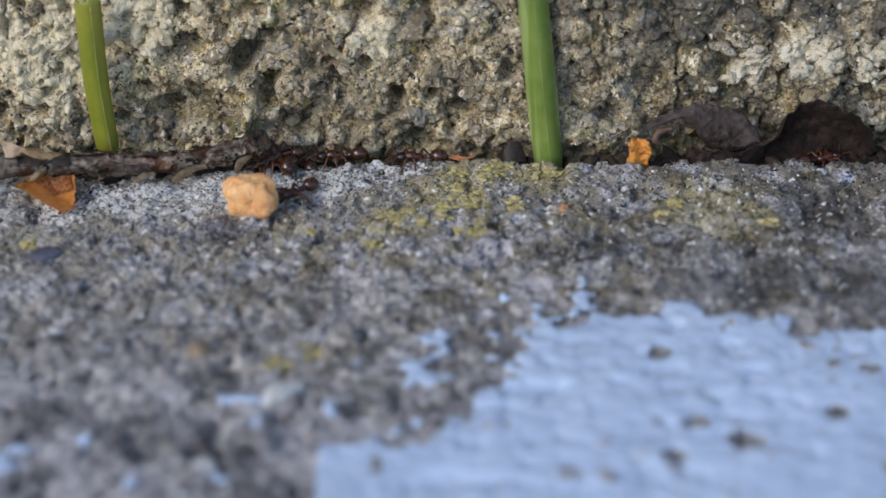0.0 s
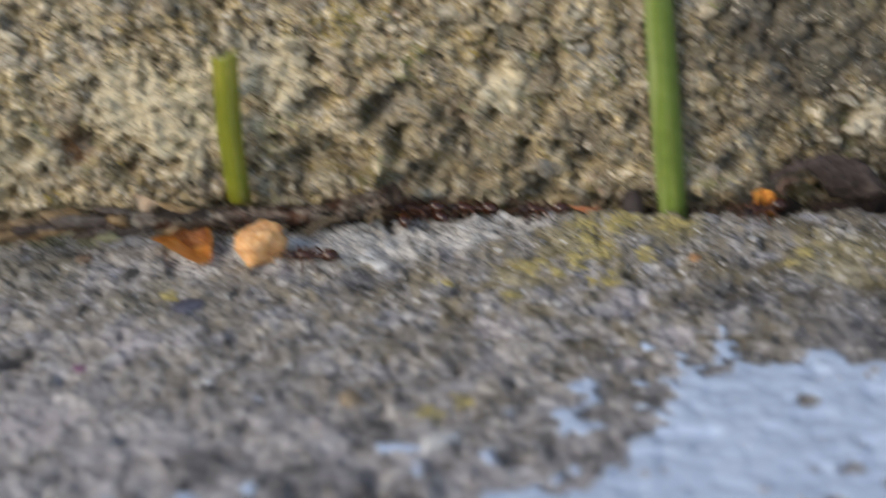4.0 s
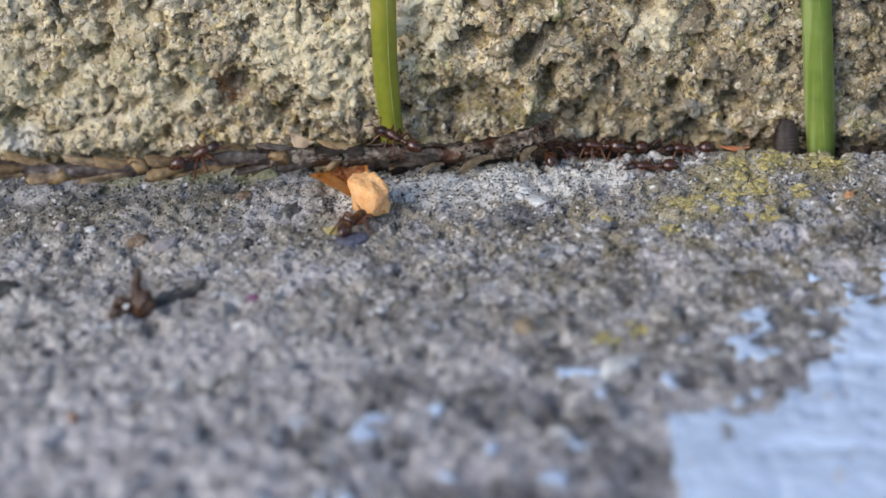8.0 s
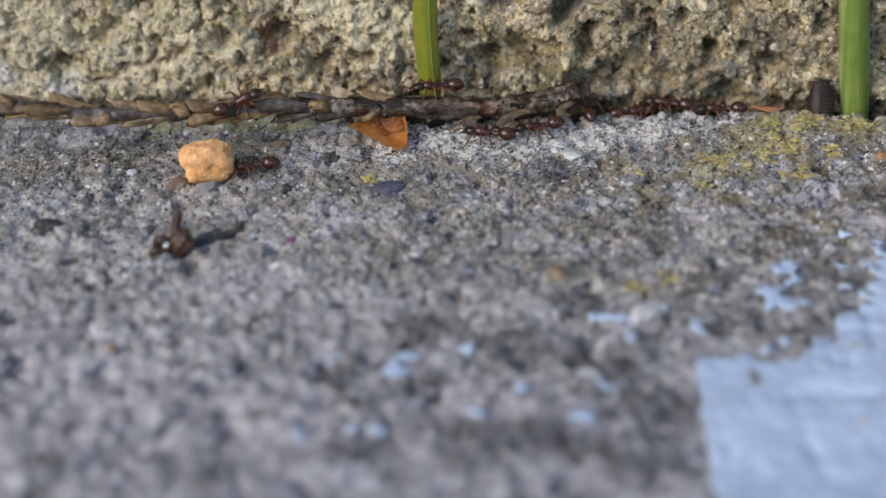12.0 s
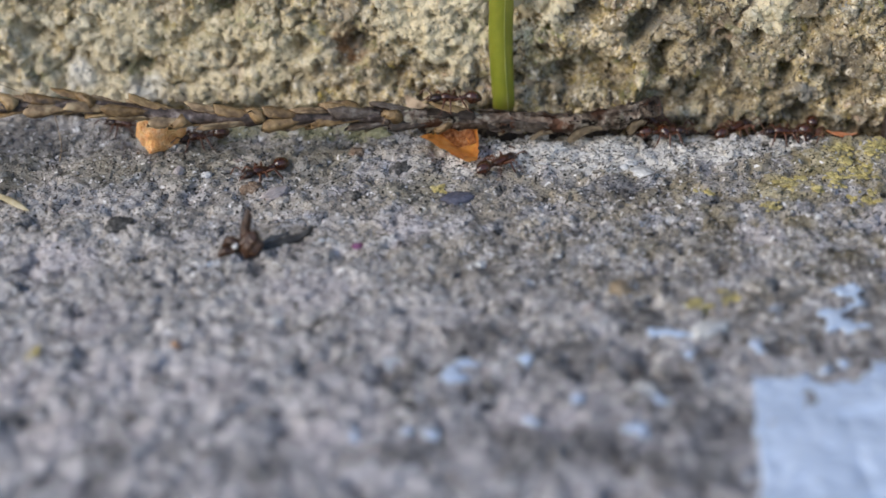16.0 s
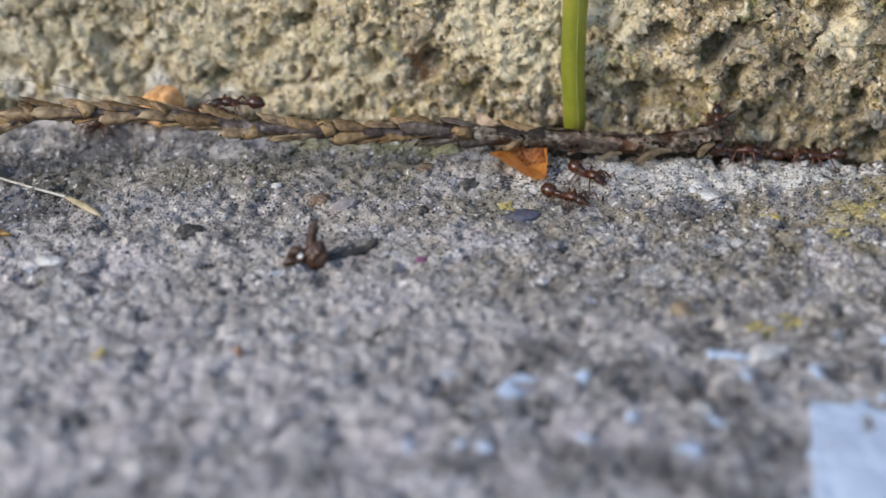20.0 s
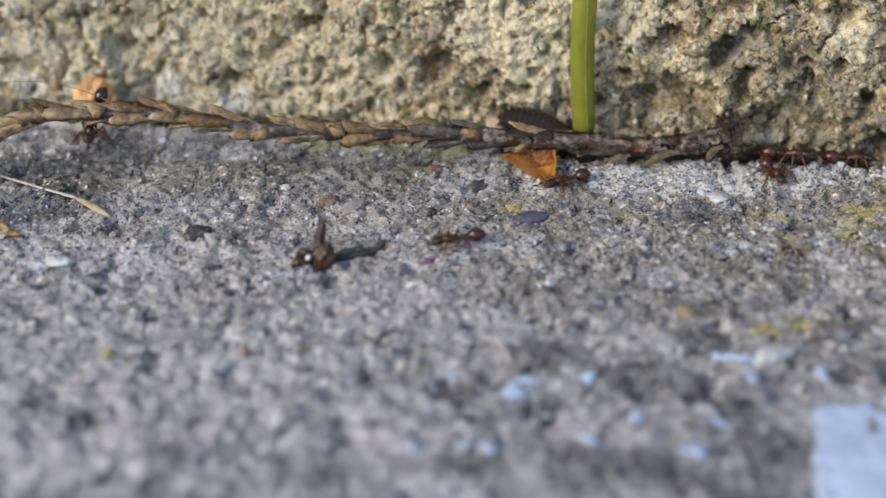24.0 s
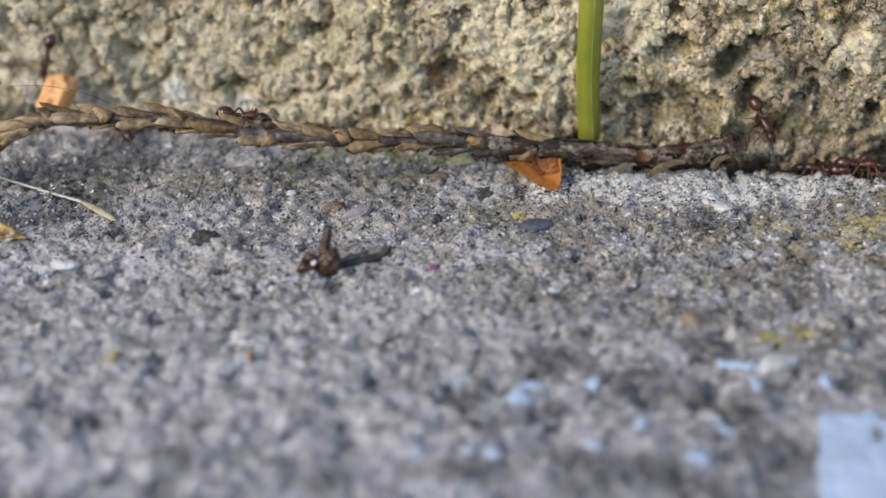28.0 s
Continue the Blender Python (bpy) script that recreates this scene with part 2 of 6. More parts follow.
PAINT_TOP = ([20, 27, 30, 33.6, 36, 41, 47, 52, 57, 62, 90], [-44.3, -42, -39, -37, -31, -29, -28, -30, -31.2, -31.4, -33])

PALE_AREAS = [(-32.7, -48.9, 0, 4), (-18.8, -47.6, 0, 4.5), (-10.3, -53.9, 0, 3.5), (3.1, -49.8, 0, 3.5), (6.8, -50.7, 0, 3), (-28.4, -55.1, 0, 4), (-33, -59.3, 0, 4), (-30, -39.5, 0, 5), (22, -21, 0, 3.4), (-26, -47, 0, 5), (-14, -34, 0, 6), (-36, -30, 0, 6), (-8, -22, 0, 4), (-48, -34, 0, 8), (33, -17, 0, 3.2), (36, -23, 0, 3)]
DARK_AREAS = [(-50, -22, 0, 6), (-46, -18, 0, 5), (-5.5, -46.5, 0, 4), (-32, -53.2, 0, 2.5), (-24, -57.5, 0, 4), (-2.6, -55, 0, 4), (14.9, -45, 0, 4), (-14, -57.6, 0, 5), (6, -43, 0, 6), (0, -40, 0, 5), (14, -46, 0, 6), (9, -54, 0, 6), (15, -56, 0, 6), (52, -22, 0, 9), (63, -24, 0, 9), (17, -50, 0, 6), (42, -17, 0, 6), (5, -55, 0, 6), (10, -13, 0, 5), (48, -15, 0, 5), (12, -36, 0, 4), (60, -10, 0, 6), (-46, -8, 0, 9), (-47, -20, 0, 7), (-52, -13, 0, 7)]
CONCRETE = mat("weathered_concrete", [(0.037, 0.036, 0.036), (0.122, 0.118, 0.115), (0.294, 0.276, 0.267), (0.491, 0.456, 0.436), (0.674, 0.636, 0.606)], 520, 0.92, 0.8, 4.0, spread=(0.37, 0.64),
               spots=[((0.6, 0.55, 0.56), 140, 0.555, 0.08), ((0.07, 0.067, 0.068), 120, 0.565, 0.07), ((0.697, 0.69, 0.698), 1500, 0.57, 0.04), ((0.573, 0.6, 0.676), 3200, 0.6, 0.04), ((0.0191, 0.018, 0.0185), 3000, 0.6, 0.04), ((0.0184, 0.018, 0.0207), 1400, 0.59, 0.04), ((0.245, 0.18, 0.104), 300, 0.59, 0.1), ((0.497, 0.5, 0.545), 270, 0.56, 0.06), ((0.043, 0.043, 0.0458), 240, 0.565, 0.06), ((0.44, 0.52, 0.65), 420, 0.615, 0.04), ((0.5, 0.4, 0.38), 300, 0.61, 0.06), ((0.4, 0.3, 0.16), 520, 0.64, 0.05), ((0.012, 0.012, 0.011), 5200, 0.575, 0.03), ((0.72, 0.7, 0.66), 5600, 0.6, 0.03), ((0.025, 0.024, 0.02), 7600, 0.59, 0.03)])
GRIT = mat("concrete_grit", [(0.020, 0.019, 0.022), (0.061, 0.060, 0.064), (0.146, 0.138, 0.132), (0.269, 0.228, 0.181), (0.368, 0.348, 0.351), (0.564, 0.540, 0.544), (0.800, 0.800, 0.800)], 600, 0.85, 0.6, 4, island=0.82, spread=(0.56, 0.44), spots=[((0.6, 0.55, 0.56), 140, 0.555, 0.08), ((0.07, 0.067, 0.068), 120, 0.565, 0.07), ((0.516, 0.52, 0.567), 270, 0.57, 0.06), ((0.043, 0.043, 0.0458), 240, 0.575, 0.06), ((0.42, 0.5, 0.62), 420, 0.63, 0.04), ((0.5, 0.4, 0.38), 300, 0.61, 0.06), ((0.4, 0.3, 0.16), 520, 0.65, 0.05), ((0.02, 0.02, 0.018), 6000, 0.6, 0.03)])
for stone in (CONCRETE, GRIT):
    mosaic(stone, 430, (0.05, 0.048, 0.05), (0.73, 0.69, 0.69), 0.68)
    mosaic(stone, 1000, (0.03, 0.028, 0.027), (0.8, 0.76, 0.71), 0.65)
    aged(stone, (0.3, 0.25, 0.15), -0.045, -0.008, 0.62, "Y")
    aged(stone, (0.5, 0.485, 0.525), -0.026, -0.06, 0.38, "Y")
    aged(stone, (0.66, 0.62, 0.6), 0.02, -0.045, 0.42)
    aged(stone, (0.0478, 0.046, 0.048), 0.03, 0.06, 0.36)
    patch(stone, PALE_AREAS, (0.56, 0.515, 0.52), 0.46, 0.4, 0.75)
    patch(stone, DARK_AREAS, (0.07, 0.068, 0.07), 0.5, 0.45, 0.66)
    mosaic(stone, 260, (0.06, 0.058, 0.062), (0.62, 0.6, 0.61), 0.36)
    patch(stone, LIME, (0.69, 0.665, 0.62), 0.44, 0.25, 0.85)
    patch(stone, [(30, -6, 0, 9), (38, -4, 0, 7), (52, -11, 0, 10), (24, -12, 0, 6)], (0.4, 0.34, 0.15), 0.62, 0.4, 0.5)
    patch(stone, [(-18.7, -2.7, 0, 4), (-21.6, -3.1, 0, 3), (-14.6, -3, 0, 3.5), (-26, -3, 0, 4)], (0.3, 0.29, 0.12), 0.5, 0.4, 0.6)
    patch(stone, [(-18, -10, 0, 9), (-28, -11, 0, 9), (-8, -15, 0, 6), (-36, -12, 0, 9), (-46, -15, 0, 9)], (0.16, 0.15, 0.105), 0.52, 0.45, 0.5)
    flecks(stone, (0.014, 0.013, 0.011), 5000, 0.6)
    flecks(stone, (0.025, 0.024, 0.02), 2400, 0.625)
    flecks(stone, (0.74, 0.72, 0.7), 1900, 0.632)
PAVING = mat("concrete_paving", [(0.12, 0.115, 0.11), (0.26, 0.25, 0.24), (0.38, 0.365, 0.35)], 60, 0.92, 0.5, 8)
PALEGRIT = flecks(flecks(mat("lime_grit", [(0.09, 0.085, 0.08), (0.45, 0.42, 0.37), (0.68, 0.64, 0.58), (0.78, 0.745, 0.69)], 700, 0.9, 0.5, 4, island=0.7, spread=(0.5, 0.5)), (0.015, 0.014, 0.012), 5000, 0.57), (0.03, 0.028, 0.025), 2600, 0.6)
WALLSTONE = mat("rough_render", [(0.075, 0.06, 0.034), (0.26, 0.196, 0.092), (0.515, 0.4, 0.2), (0.7, 0.575, 0.335), (0.79, 0.685, 0.46)], 300, 0.95, 1.0, 6, spread=(0.36, 0.63),
                spots=[((0.371, 0.29, 0.09), 170, 0.56, 0.12), ((0.824, 0.73, 0.545), 900, 0.56, 0.05), ((0.0309, 0.024, 0.016), 1000, 0.575, 0.04), ((0.309, 0.17, 0.0799), 110, 0.62, 0.08),
                       ((0.34, 0.33, 0.3), 150, 0.56, 0.08), ((0.5, 0.36, 0.25), 210, 0.62, 0.06), ((0.25, 0.25, 0.09), 190, 0.58, 0.07), ((0.845, 0.78, 0.65), 2800, 0.6, 0.04), ((0.035, 0.027, 0.018), 2600, 0.59, 0.04), ((0.04, 0.03, 0.02), 5200, 0.61, 0.03)])
WALLGRIT = mat("render_grit", [(0.058, 0.046, 0.031), (0.194, 0.149, 0.087), (0.439, 0.352, 0.213), (0.373, 0.306, 0.220), (0.565, 0.465, 0.315), (0.756, 0.655, 0.487)], 600, 0.92, 0.9, 5, island=0.6,
               spots=[((0.371, 0.28, 0.0705), 300, 0.55, 0.1), ((0.0412, 0.033, 0.0226), 1500, 0.59, 0.05), ((0.824, 0.74, 0.564), 2000, 0.6, 0.05), ((0.36, 0.35, 0.32), 150, 0.57, 0.08), ((0.2, 0.21, 0.07), 190, 0.61, 0.07)])
WALLPEBBLE = mat("render_pebble", [(0.14, 0.12, 0.09), (0.3, 0.24, 0.145), (0.44, 0.36, 0.22), (0.36, 0.31, 0.25), (0.55, 0.47, 0.315), (0.68, 0.6, 0.45)], 700, 0.9, 0.9, 5, island=0.6,
                 spots=[((0.34, 0.3, 0.12), 300, 0.56, 0.1), ((0.05, 0.042, 0.03), 1700, 0.59, 0.05), ((0.74, 0.68, 0.54), 1900, 0.56, 0.05)])
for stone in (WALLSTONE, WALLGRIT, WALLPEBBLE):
    mosaic(stone, 900, (0.09, 0.07, 0.045), (0.8, 0.71, 0.52), 0.35)
    aged(stone, (0.62, 0.57, 0.43), -0.012, -0.05, 0.45)
    # darker tint high on the wall's left
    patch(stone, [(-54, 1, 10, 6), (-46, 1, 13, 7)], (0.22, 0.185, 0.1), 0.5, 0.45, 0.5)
    patch(stone, [(-57, 1, 2, 3), (-52, 1, 2, 2.5), (-43, 1, 3.4, 3.2), (-36, 1, 2, 3)], (0.68, 0.65, 0.58), 0.44, 0.35, 0.75)
    patch(stone, [(-30, 1, 6, 8), (-22, 1, 6, 8), (-38, 1, 7, 7), (-26, 1, 12, 8)], (0.62, 0.54, 0.36), 0.5, 0.45, 0.5)
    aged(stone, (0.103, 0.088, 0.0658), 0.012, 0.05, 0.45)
    patch(stone, [(-2, 0, 12, 9), (-6, 0, 7, 6), (-10, 0, 11, 7), (3, 0, 13, 7), (23, 0, 12, 5)], (0.77, 0.68, 0.47), 0.45, 0.4, 0.68)
    patch(stone, [(56, 0, 7.5, 5), (62, 0, 9, 5), (68, 0, 7.5, 5), (53, 0, 6.5, 3), (73, 0, 6, 5)], (0.72, 0.65, 0.5), 0.42, 0.35, 0.75)
    # darker tint along the top of the wall's right
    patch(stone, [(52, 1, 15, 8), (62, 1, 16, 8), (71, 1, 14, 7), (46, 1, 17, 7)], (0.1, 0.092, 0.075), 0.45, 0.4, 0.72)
    # shade behind the twig, in pits and by the joint, painted into the wall colour
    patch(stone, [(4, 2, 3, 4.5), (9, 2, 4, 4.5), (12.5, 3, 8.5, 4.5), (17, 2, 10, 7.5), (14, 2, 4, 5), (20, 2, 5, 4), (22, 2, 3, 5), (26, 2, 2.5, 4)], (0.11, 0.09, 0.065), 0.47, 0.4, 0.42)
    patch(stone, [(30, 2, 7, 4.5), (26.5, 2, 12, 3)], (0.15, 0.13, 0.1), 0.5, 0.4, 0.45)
    flecks(stone, (0.035, 0.027, 0.018), 3000, 0.63)
    flecks(stone, (0.66, 0.6, 0.48), 1500, 0.645)
PAINT = mat("old_white_paint", [(0.45, 0.54, 0.69), (0.56, 0.67, 0.85), (0.62, 0.72, 0.89)], 160, 0.75, 0.15, 5, spots=[((0.3, 0.32, 0.35), 420, 0.74, 0.05)])
SOIL = mat("dark_soil", [(0.012, 0.009, 0.006), (0.035, 0.025, 0.017), (0.08, 0.058, 0.038)], 500, 0.95, 0.6, 4, island=0.6)
STEM = mat("mauve_bark", [(0.012, 0.008, 0.006), (0.05, 0.034, 0.028), (0.12, 0.09, 0.078), (0.28, 0.235, 0.21)], 420, 0.55, 0.9, 4, spread=(0.36, 0.64))
YELLOW = mat("yellow_lichen", [(0.27, 0.24, 0.14), (0.41, 0.345, 0.14), (0.53, 0.44, 0.17), (0.6, 0.54, 0.32)], 900, 0.9, 0.5, 4, island=0.6)
GRASS = bands(bands(mat("grass", [(0.12, 0.18, 0.028), (0.175, 0.245, 0.043), (0.225, 0.3, 0.07)], 140, 0.4, 0.1, 5, through_light=0.2), "z", 800, (0.36, 0.42, 0.17), 0.65, 0.02, 0.5, 0.62), "z", 2600, (0.12, 0.155, 0.025), 0.2, 0.03, 0.52, 0.6)
GRASSDRY = bands(mat("grass_yellowing", [(0.155, 0.18, 0.012), (0.22, 0.235, 0.02), (0.3, 0.28, 0.045)], 140, 0.4, 0.1, 5, through_light=0.25), "z", 600, (0.38, 0.34, 0.1), 0.4, 0.03, 0.5, 0.66)
GRASSRIB = mat("grass_rib", [(0.2, 0.24, 0.05), (0.28, 0.3, 0.08), (0.38, 0.34, 0.12)], 160, 0.45, 0.1, 5, through_light=0.2)
BARK = bands(mat("twig_bark", [(0.045, 0.027, 0.015), (0.16, 0.105, 0.057), (0.3, 0.21, 0.118), (0.43, 0.33, 0.2)], 330, 0.7, 0.9, 4, spread=(0.37, 0.63)), "x", 1800, (0.03, 0.022, 0.016), 0.45, 0.15)
SCALE = mat("twig_scale", [(0.03, 0.018, 0.009), (0.16, 0.098, 0.043), (0.31, 0.205, 0.095), (0.46, 0.34, 0.18)], 500, 0.42, 0.9, 4, obrandom=0.25, spread=(0.4, 0.66), spots=[((0.03, 0.02, 0.013), 420, 0.6, 0.05), ((0.3, 0.26, 0.1), 330, 0.62, 0.06)])
DARKSCALE = mat("dark_twig_scale", [(0.012, 0.009, 0.008), (0.05, 0.037, 0.028), (0.13, 0.1, 0.08), (0.3, 0.26, 0.22)], 500, 0.7, 0.8, 4, obrandom=0.25, spread=(0.36, 0.66))
PALEWOOD = mat("pale_wood", [(0.4, 0.28, 0.17), (0.58, 0.44, 0.3), (0.66, 0.54, 0.4)], 500, 0.8, 0.4, 4)
ORANGE = mat("orange_peel", [(0.58, 0.21, 0.03), (0.81, 0.36, 0.065), (0.88, 0.5, 0.16)], 420, 0.42, 0.5, 4, through_light=0.3, spots=[((0.34, 0.09, 0.015), 600, 0.62, 0.08), ((0.85, 0.55, 0.25), 1300, 0.66, 0.06)])
CRUMB = mat("bread_crumb", [(0.74, 0.36, 0.13), (0.86, 0.47, 0.2), (0.9, 0.58, 0.3)], 1300, 0.8, 0.9, 3, through_light=0.35, spread=(0.36, 0.62), depth=0.0002)
LEAF = mat("dead_leaf", [(0.02, 0.014, 0.012), (0.06, 0.044, 0.038), (0.12, 0.095, 0.085)], 260, 0.75, 1.0, 6, spread=(0.36, 0.64), depth=0.0004)
# the leaf's brown darkened for the hollow lobe, its shade put into the colour
LEAFSHADED = mat("dead_leaf_shaded", [(0.007, 0.004, 0.003), (0.02, 0.012, 0.009), (0.048, 0.03, 0.023)], 260, 0.92, 1.0, 6, spread=(0.36, 0.64), depth=0.0004)
ANT = mat("ant_shell", [(0.022, 0.007, 0.004), (0.056, 0.017, 0.007), (0.125, 0.039, 0.014)], 900, 0.3, 0.25, 5, clear=0.3)
ANTDARK = mat("ant_gaster", [(0.02, 0.006, 0.004), (0.05, 0.016, 0.007), (0.13, 0.04, 0.014)], 700, 0.22, 0.15, 5, clear=0.5)
ANTLEG = mat("ant_leg", [(0.05, 0.017, 0.008), (0.12, 0.043, 0.018)], 900, 0.4, 0.1, 4)
LOUSE = mat("woodlouse_shell", [(0.021, 0.012, 0.009), (0.047, 0.028, 0.02), (0.088, 0.056, 0.043)], 450, 0.36, 0.3, 5, spots=[((0.15, 0.1, 0.08), 900, 0.66, 0.05)])
LOUSERIM = mat("woodlouse_rim", [(0.05, 0.034, 0.028), (0.12, 0.083, 0.068)], 500, 0.4, 0.2, 4)
ANTHEAD = mat("ant_head", [(0.008, 0.004, 0.003), (0.02, 0.008, 0.006), (0.045, 0.018, 0.011)], 900, 0.3, 0.25, 5, clear=0.3)
LOUSELEG = mat("woodlouse_leg", [(0.16, 0.11, 0.09), (0.26, 0.2, 0.17)], 700, 0.5, 0.1, 4)
HUSK = mat("dark_husk", [(0.018, 0.011, 0.008), (0.06, 0.03, 0.018), (0.12, 0.06, 0.03)], 500, 0.4, 0.4, 4)
AWN = mat("pale_awn", [(0.5, 0.47, 0.4), (0.66, 0.64, 0.58)], 400, 0.5, 0.1, 5)
STRAW = mat("dry_straw", [(0.32, 0.26, 0.14), (0.48, 0.41, 0.26), (0.6, 0.54, 0.4)], 400, 0.6, 0.2, 5)
WHITESTONE = mat("white_stone", [(0.42, 0.42, 0.41), (0.6, 0.6, 0.59), (0.74, 0.74, 0.74)], 700, 0.7, 0.3, 4)
DARKSTONE = mat("dark_stone", [(0.04, 0.039, 0.037), (0.085, 0.082, 0.078), (0.19, 0.18, 0.17)], 900, 0.9, 0.9, 4, spread=(0.37, 0.63))
BLUESTONE = mat("blue_grey_stone", [(0.05, 0.052, 0.075), (0.09, 0.092, 0.13), (0.13, 0.135, 0.18)], 500, 0.6, 0.4, 4)
BROWNSTONE = mat("brown_stone", [(0.12, 0.08, 0.055), (0.22, 0.155, 0.11), (0.4, 0.33, 0.26)], 1200, 0.9, 0.9, 4)
OLIVESTONE = mat("olive_stone", [(0.16, 0.15, 0.08), (0.27, 0.26, 0.15), (0.4, 0.38, 0.25)], 500, 0.9, 0.7, 4)
PINKSTONE = mat("pinkish_stone", [(0.3, 0.26, 0.25), (0.42, 0.37, 0.36), (0.52, 0.48, 0.47)], 300, 0.85, 0.5, 4)


# ---- numbers: noise over arrays ----
def hash2(i, j, seed):
    h = (i.astype(np.int64) * 374761393 + j.astype(np.int64) * 668265263 + seed * 974711) & 0xFFFFFFFF
    h = ((h ^ (h >> 13)) * 1274126177) & 0xFFFFFFFF
    return ((h ^ (h >> 16)) & 0xFFFF) / 65535.0


def vnoise(x, y, seed):
    i, j = np.floor(x), np.floor(y)
    u, v = x - i, y - j
    u, v = u * u * (3 - 2 * u), v * v * (3 - 2 * v)
    a, b, c, d = hash2(i, j, seed), hash2(i + 1, j, seed), hash2(i, j + 1, seed), hash2(i + 1, j + 1, seed)
    return (a * (1 - u) + b * u) * (1 - v) + (c * (1 - u) + d * u) * v


def fbm(x, y, size, seed, octaves=3):
    total, amp, norm = 0, 1.0, 0
    for k in range(octaves):
        total, norm = total + amp * vnoise(x / size * 2**k + 17.3 * k, y / size * 2**k + 5.1 * k, seed + k), norm + amp
        amp *= 0.5
    return total / norm - 0.5


def cells(x, y, size, seed):
    """Distance to the nearest of scattered points, and that point's own number from 0 to 1."""
    x, y = x / size, y / size
    i, j = np.floor(x), np.floor(y)
    best, own = np.full(x.shape, 9.0), np.zeros(x.shape)
    for di in (-1, 0, 1):
        for dj in (-1, 0, 1):
            ci, cj = i + di, j + dj
            d = np.hypot(ci + hash2(ci, cj, seed) - x, cj + hash2(ci, cj, seed + 7) - y)
            closer = d < best
            best = np.where(closer, d, best)
            own = np.where(closer, hash2(ci, cj, seed + 13), own)
    return best, own


def smooth(a, b, v):
    t = np.clip((v - a) / (b - a), 0, 1)
    return t * t * (3 - 2 * t)


def slab_edge(x):
    return np.interp(x, [-120, -45, -30, -5, 5, 13, 19, 30, 36, 40, 50, 70, 120], [-0.6, -0.8, -1.2, -2.0, -2.2, -1.0, -0.1, -0.2, -1.4, -2.2, -2.0, -2.6, -2.6])


def slab_height(x, y):
    """The top of the slab, in millimetres; it falls off into the joint along the wall."""
    x, y = np.asarray(x, float), np.asarray(y, float)
    d1, own1 = cells(x, y, 1.15, 3)
    d2, own2 = cells(x + 3, y, 0.62, 5)
    h = 0.7 * fbm(x, y, 11, 11) + 0.7 * fbm(x, y, 3, 21) + (0.45 - d1) * 0.45 * own1 + (0.4 - d2) * 0.26 + 0.16 * fbm(x, y, 0.5, 41, 2)
    plate, tier = cells(x + 1.1 * fbm(x, y, 1.6, 35), y + 1.1 * fbm(x, y, 1.6, 37), 1.15, 39)
    h = h + 0.45 * (tier - 0.5) - 0.25 * smooth(0.42, 0.75, plate)
    h = h - 0.9 * smooth(0.12, 0.26, fbm(x, y, 2.1, 31)) - 0.5 * smooth(0.14, 0.26, fbm(x, y, 0.9, 33)) + 0.18
    edge = slab_edge(x) + 1.3 * fbm(x, y * 0, 3.0, 61) + 0.5 * fbm(x, y, 1.0, 63)
    return h - 8.0 * smooth(-0.5, 2.2, y - edge)


PITS = [(6.5, 10.2, 1.8, 1.9), (12.2, 10.0, 1.5, 3.2), (11.4, 8.6, 1.2, 2.6), (13.6, 12.0, 1.0, 2.6), (13.8, 6.8, 1.0, 1.6), (22.2, 13.7, 1.3, 1.8), (19.9, 7.2, 1.1, 1.4), (31.5, 3.6, 1.2, 1.3),
        (35.4, 7.9, 1.0, 1.6), (6.5, 5.2, 2.6, 1.7), (3.5, 4.6, 1.4, 1.6), (9.0, 4.4, 2.0, 1.6), (54.4, 8.1, 1.2, 1.2), (51.6, 6.6, 1.3, 1.4), (-15.8, 6.7, 1.4, 1.7), (-28.0, 10.4, 1.3, 1.5), (-8.9, 5.1, 1.0, 1.5),
        (-20.8, 6.7, 1.2, 1.4), (-35.7, 4.3, 1.6, 1.2), (26.8, 1.0, 2.0, 1.2), (44.0, 3.5, 1.5, 1.2), (2.4, 6.5, 1.0, 1.8), (4.6, 4.0, 1.3, 2.0), (18.2, 4.1, 1.6, 1.6), (20.5, 2.6, 1.4, 1.6), (24.9, 5.3, 0.9, 2.0), (26.6, 0.9, 1.0, 2.2), (27.2, 14.2, 1.2, 1.6), (13.0, 14.3, 1.0, 1.6), (7.0, 14.0, 1.2, 1.4), (0.2, 3.8, 0.9, 1.5), (13.4, 2.2, 1.8, 1.8), (22.7, 8.7, 0.8, 1.4), (19.0, 9.1, 0.7, 1.6), (10.7, 5.7, 1.3, 1.3), (18.5, 6.0, 0.8, 1.5), (28.7, 5.4, 0.8, 1.6), (-7.4, 5.1, 0.9, 1.5), (-11.7, 3.8, 1.0, 1.3), (17.0, 2.2, 2.2, 1.3), (25.0, 5.2, 1.2, 1.3), (-47.0, 7.5, 1.3, 1.4)]


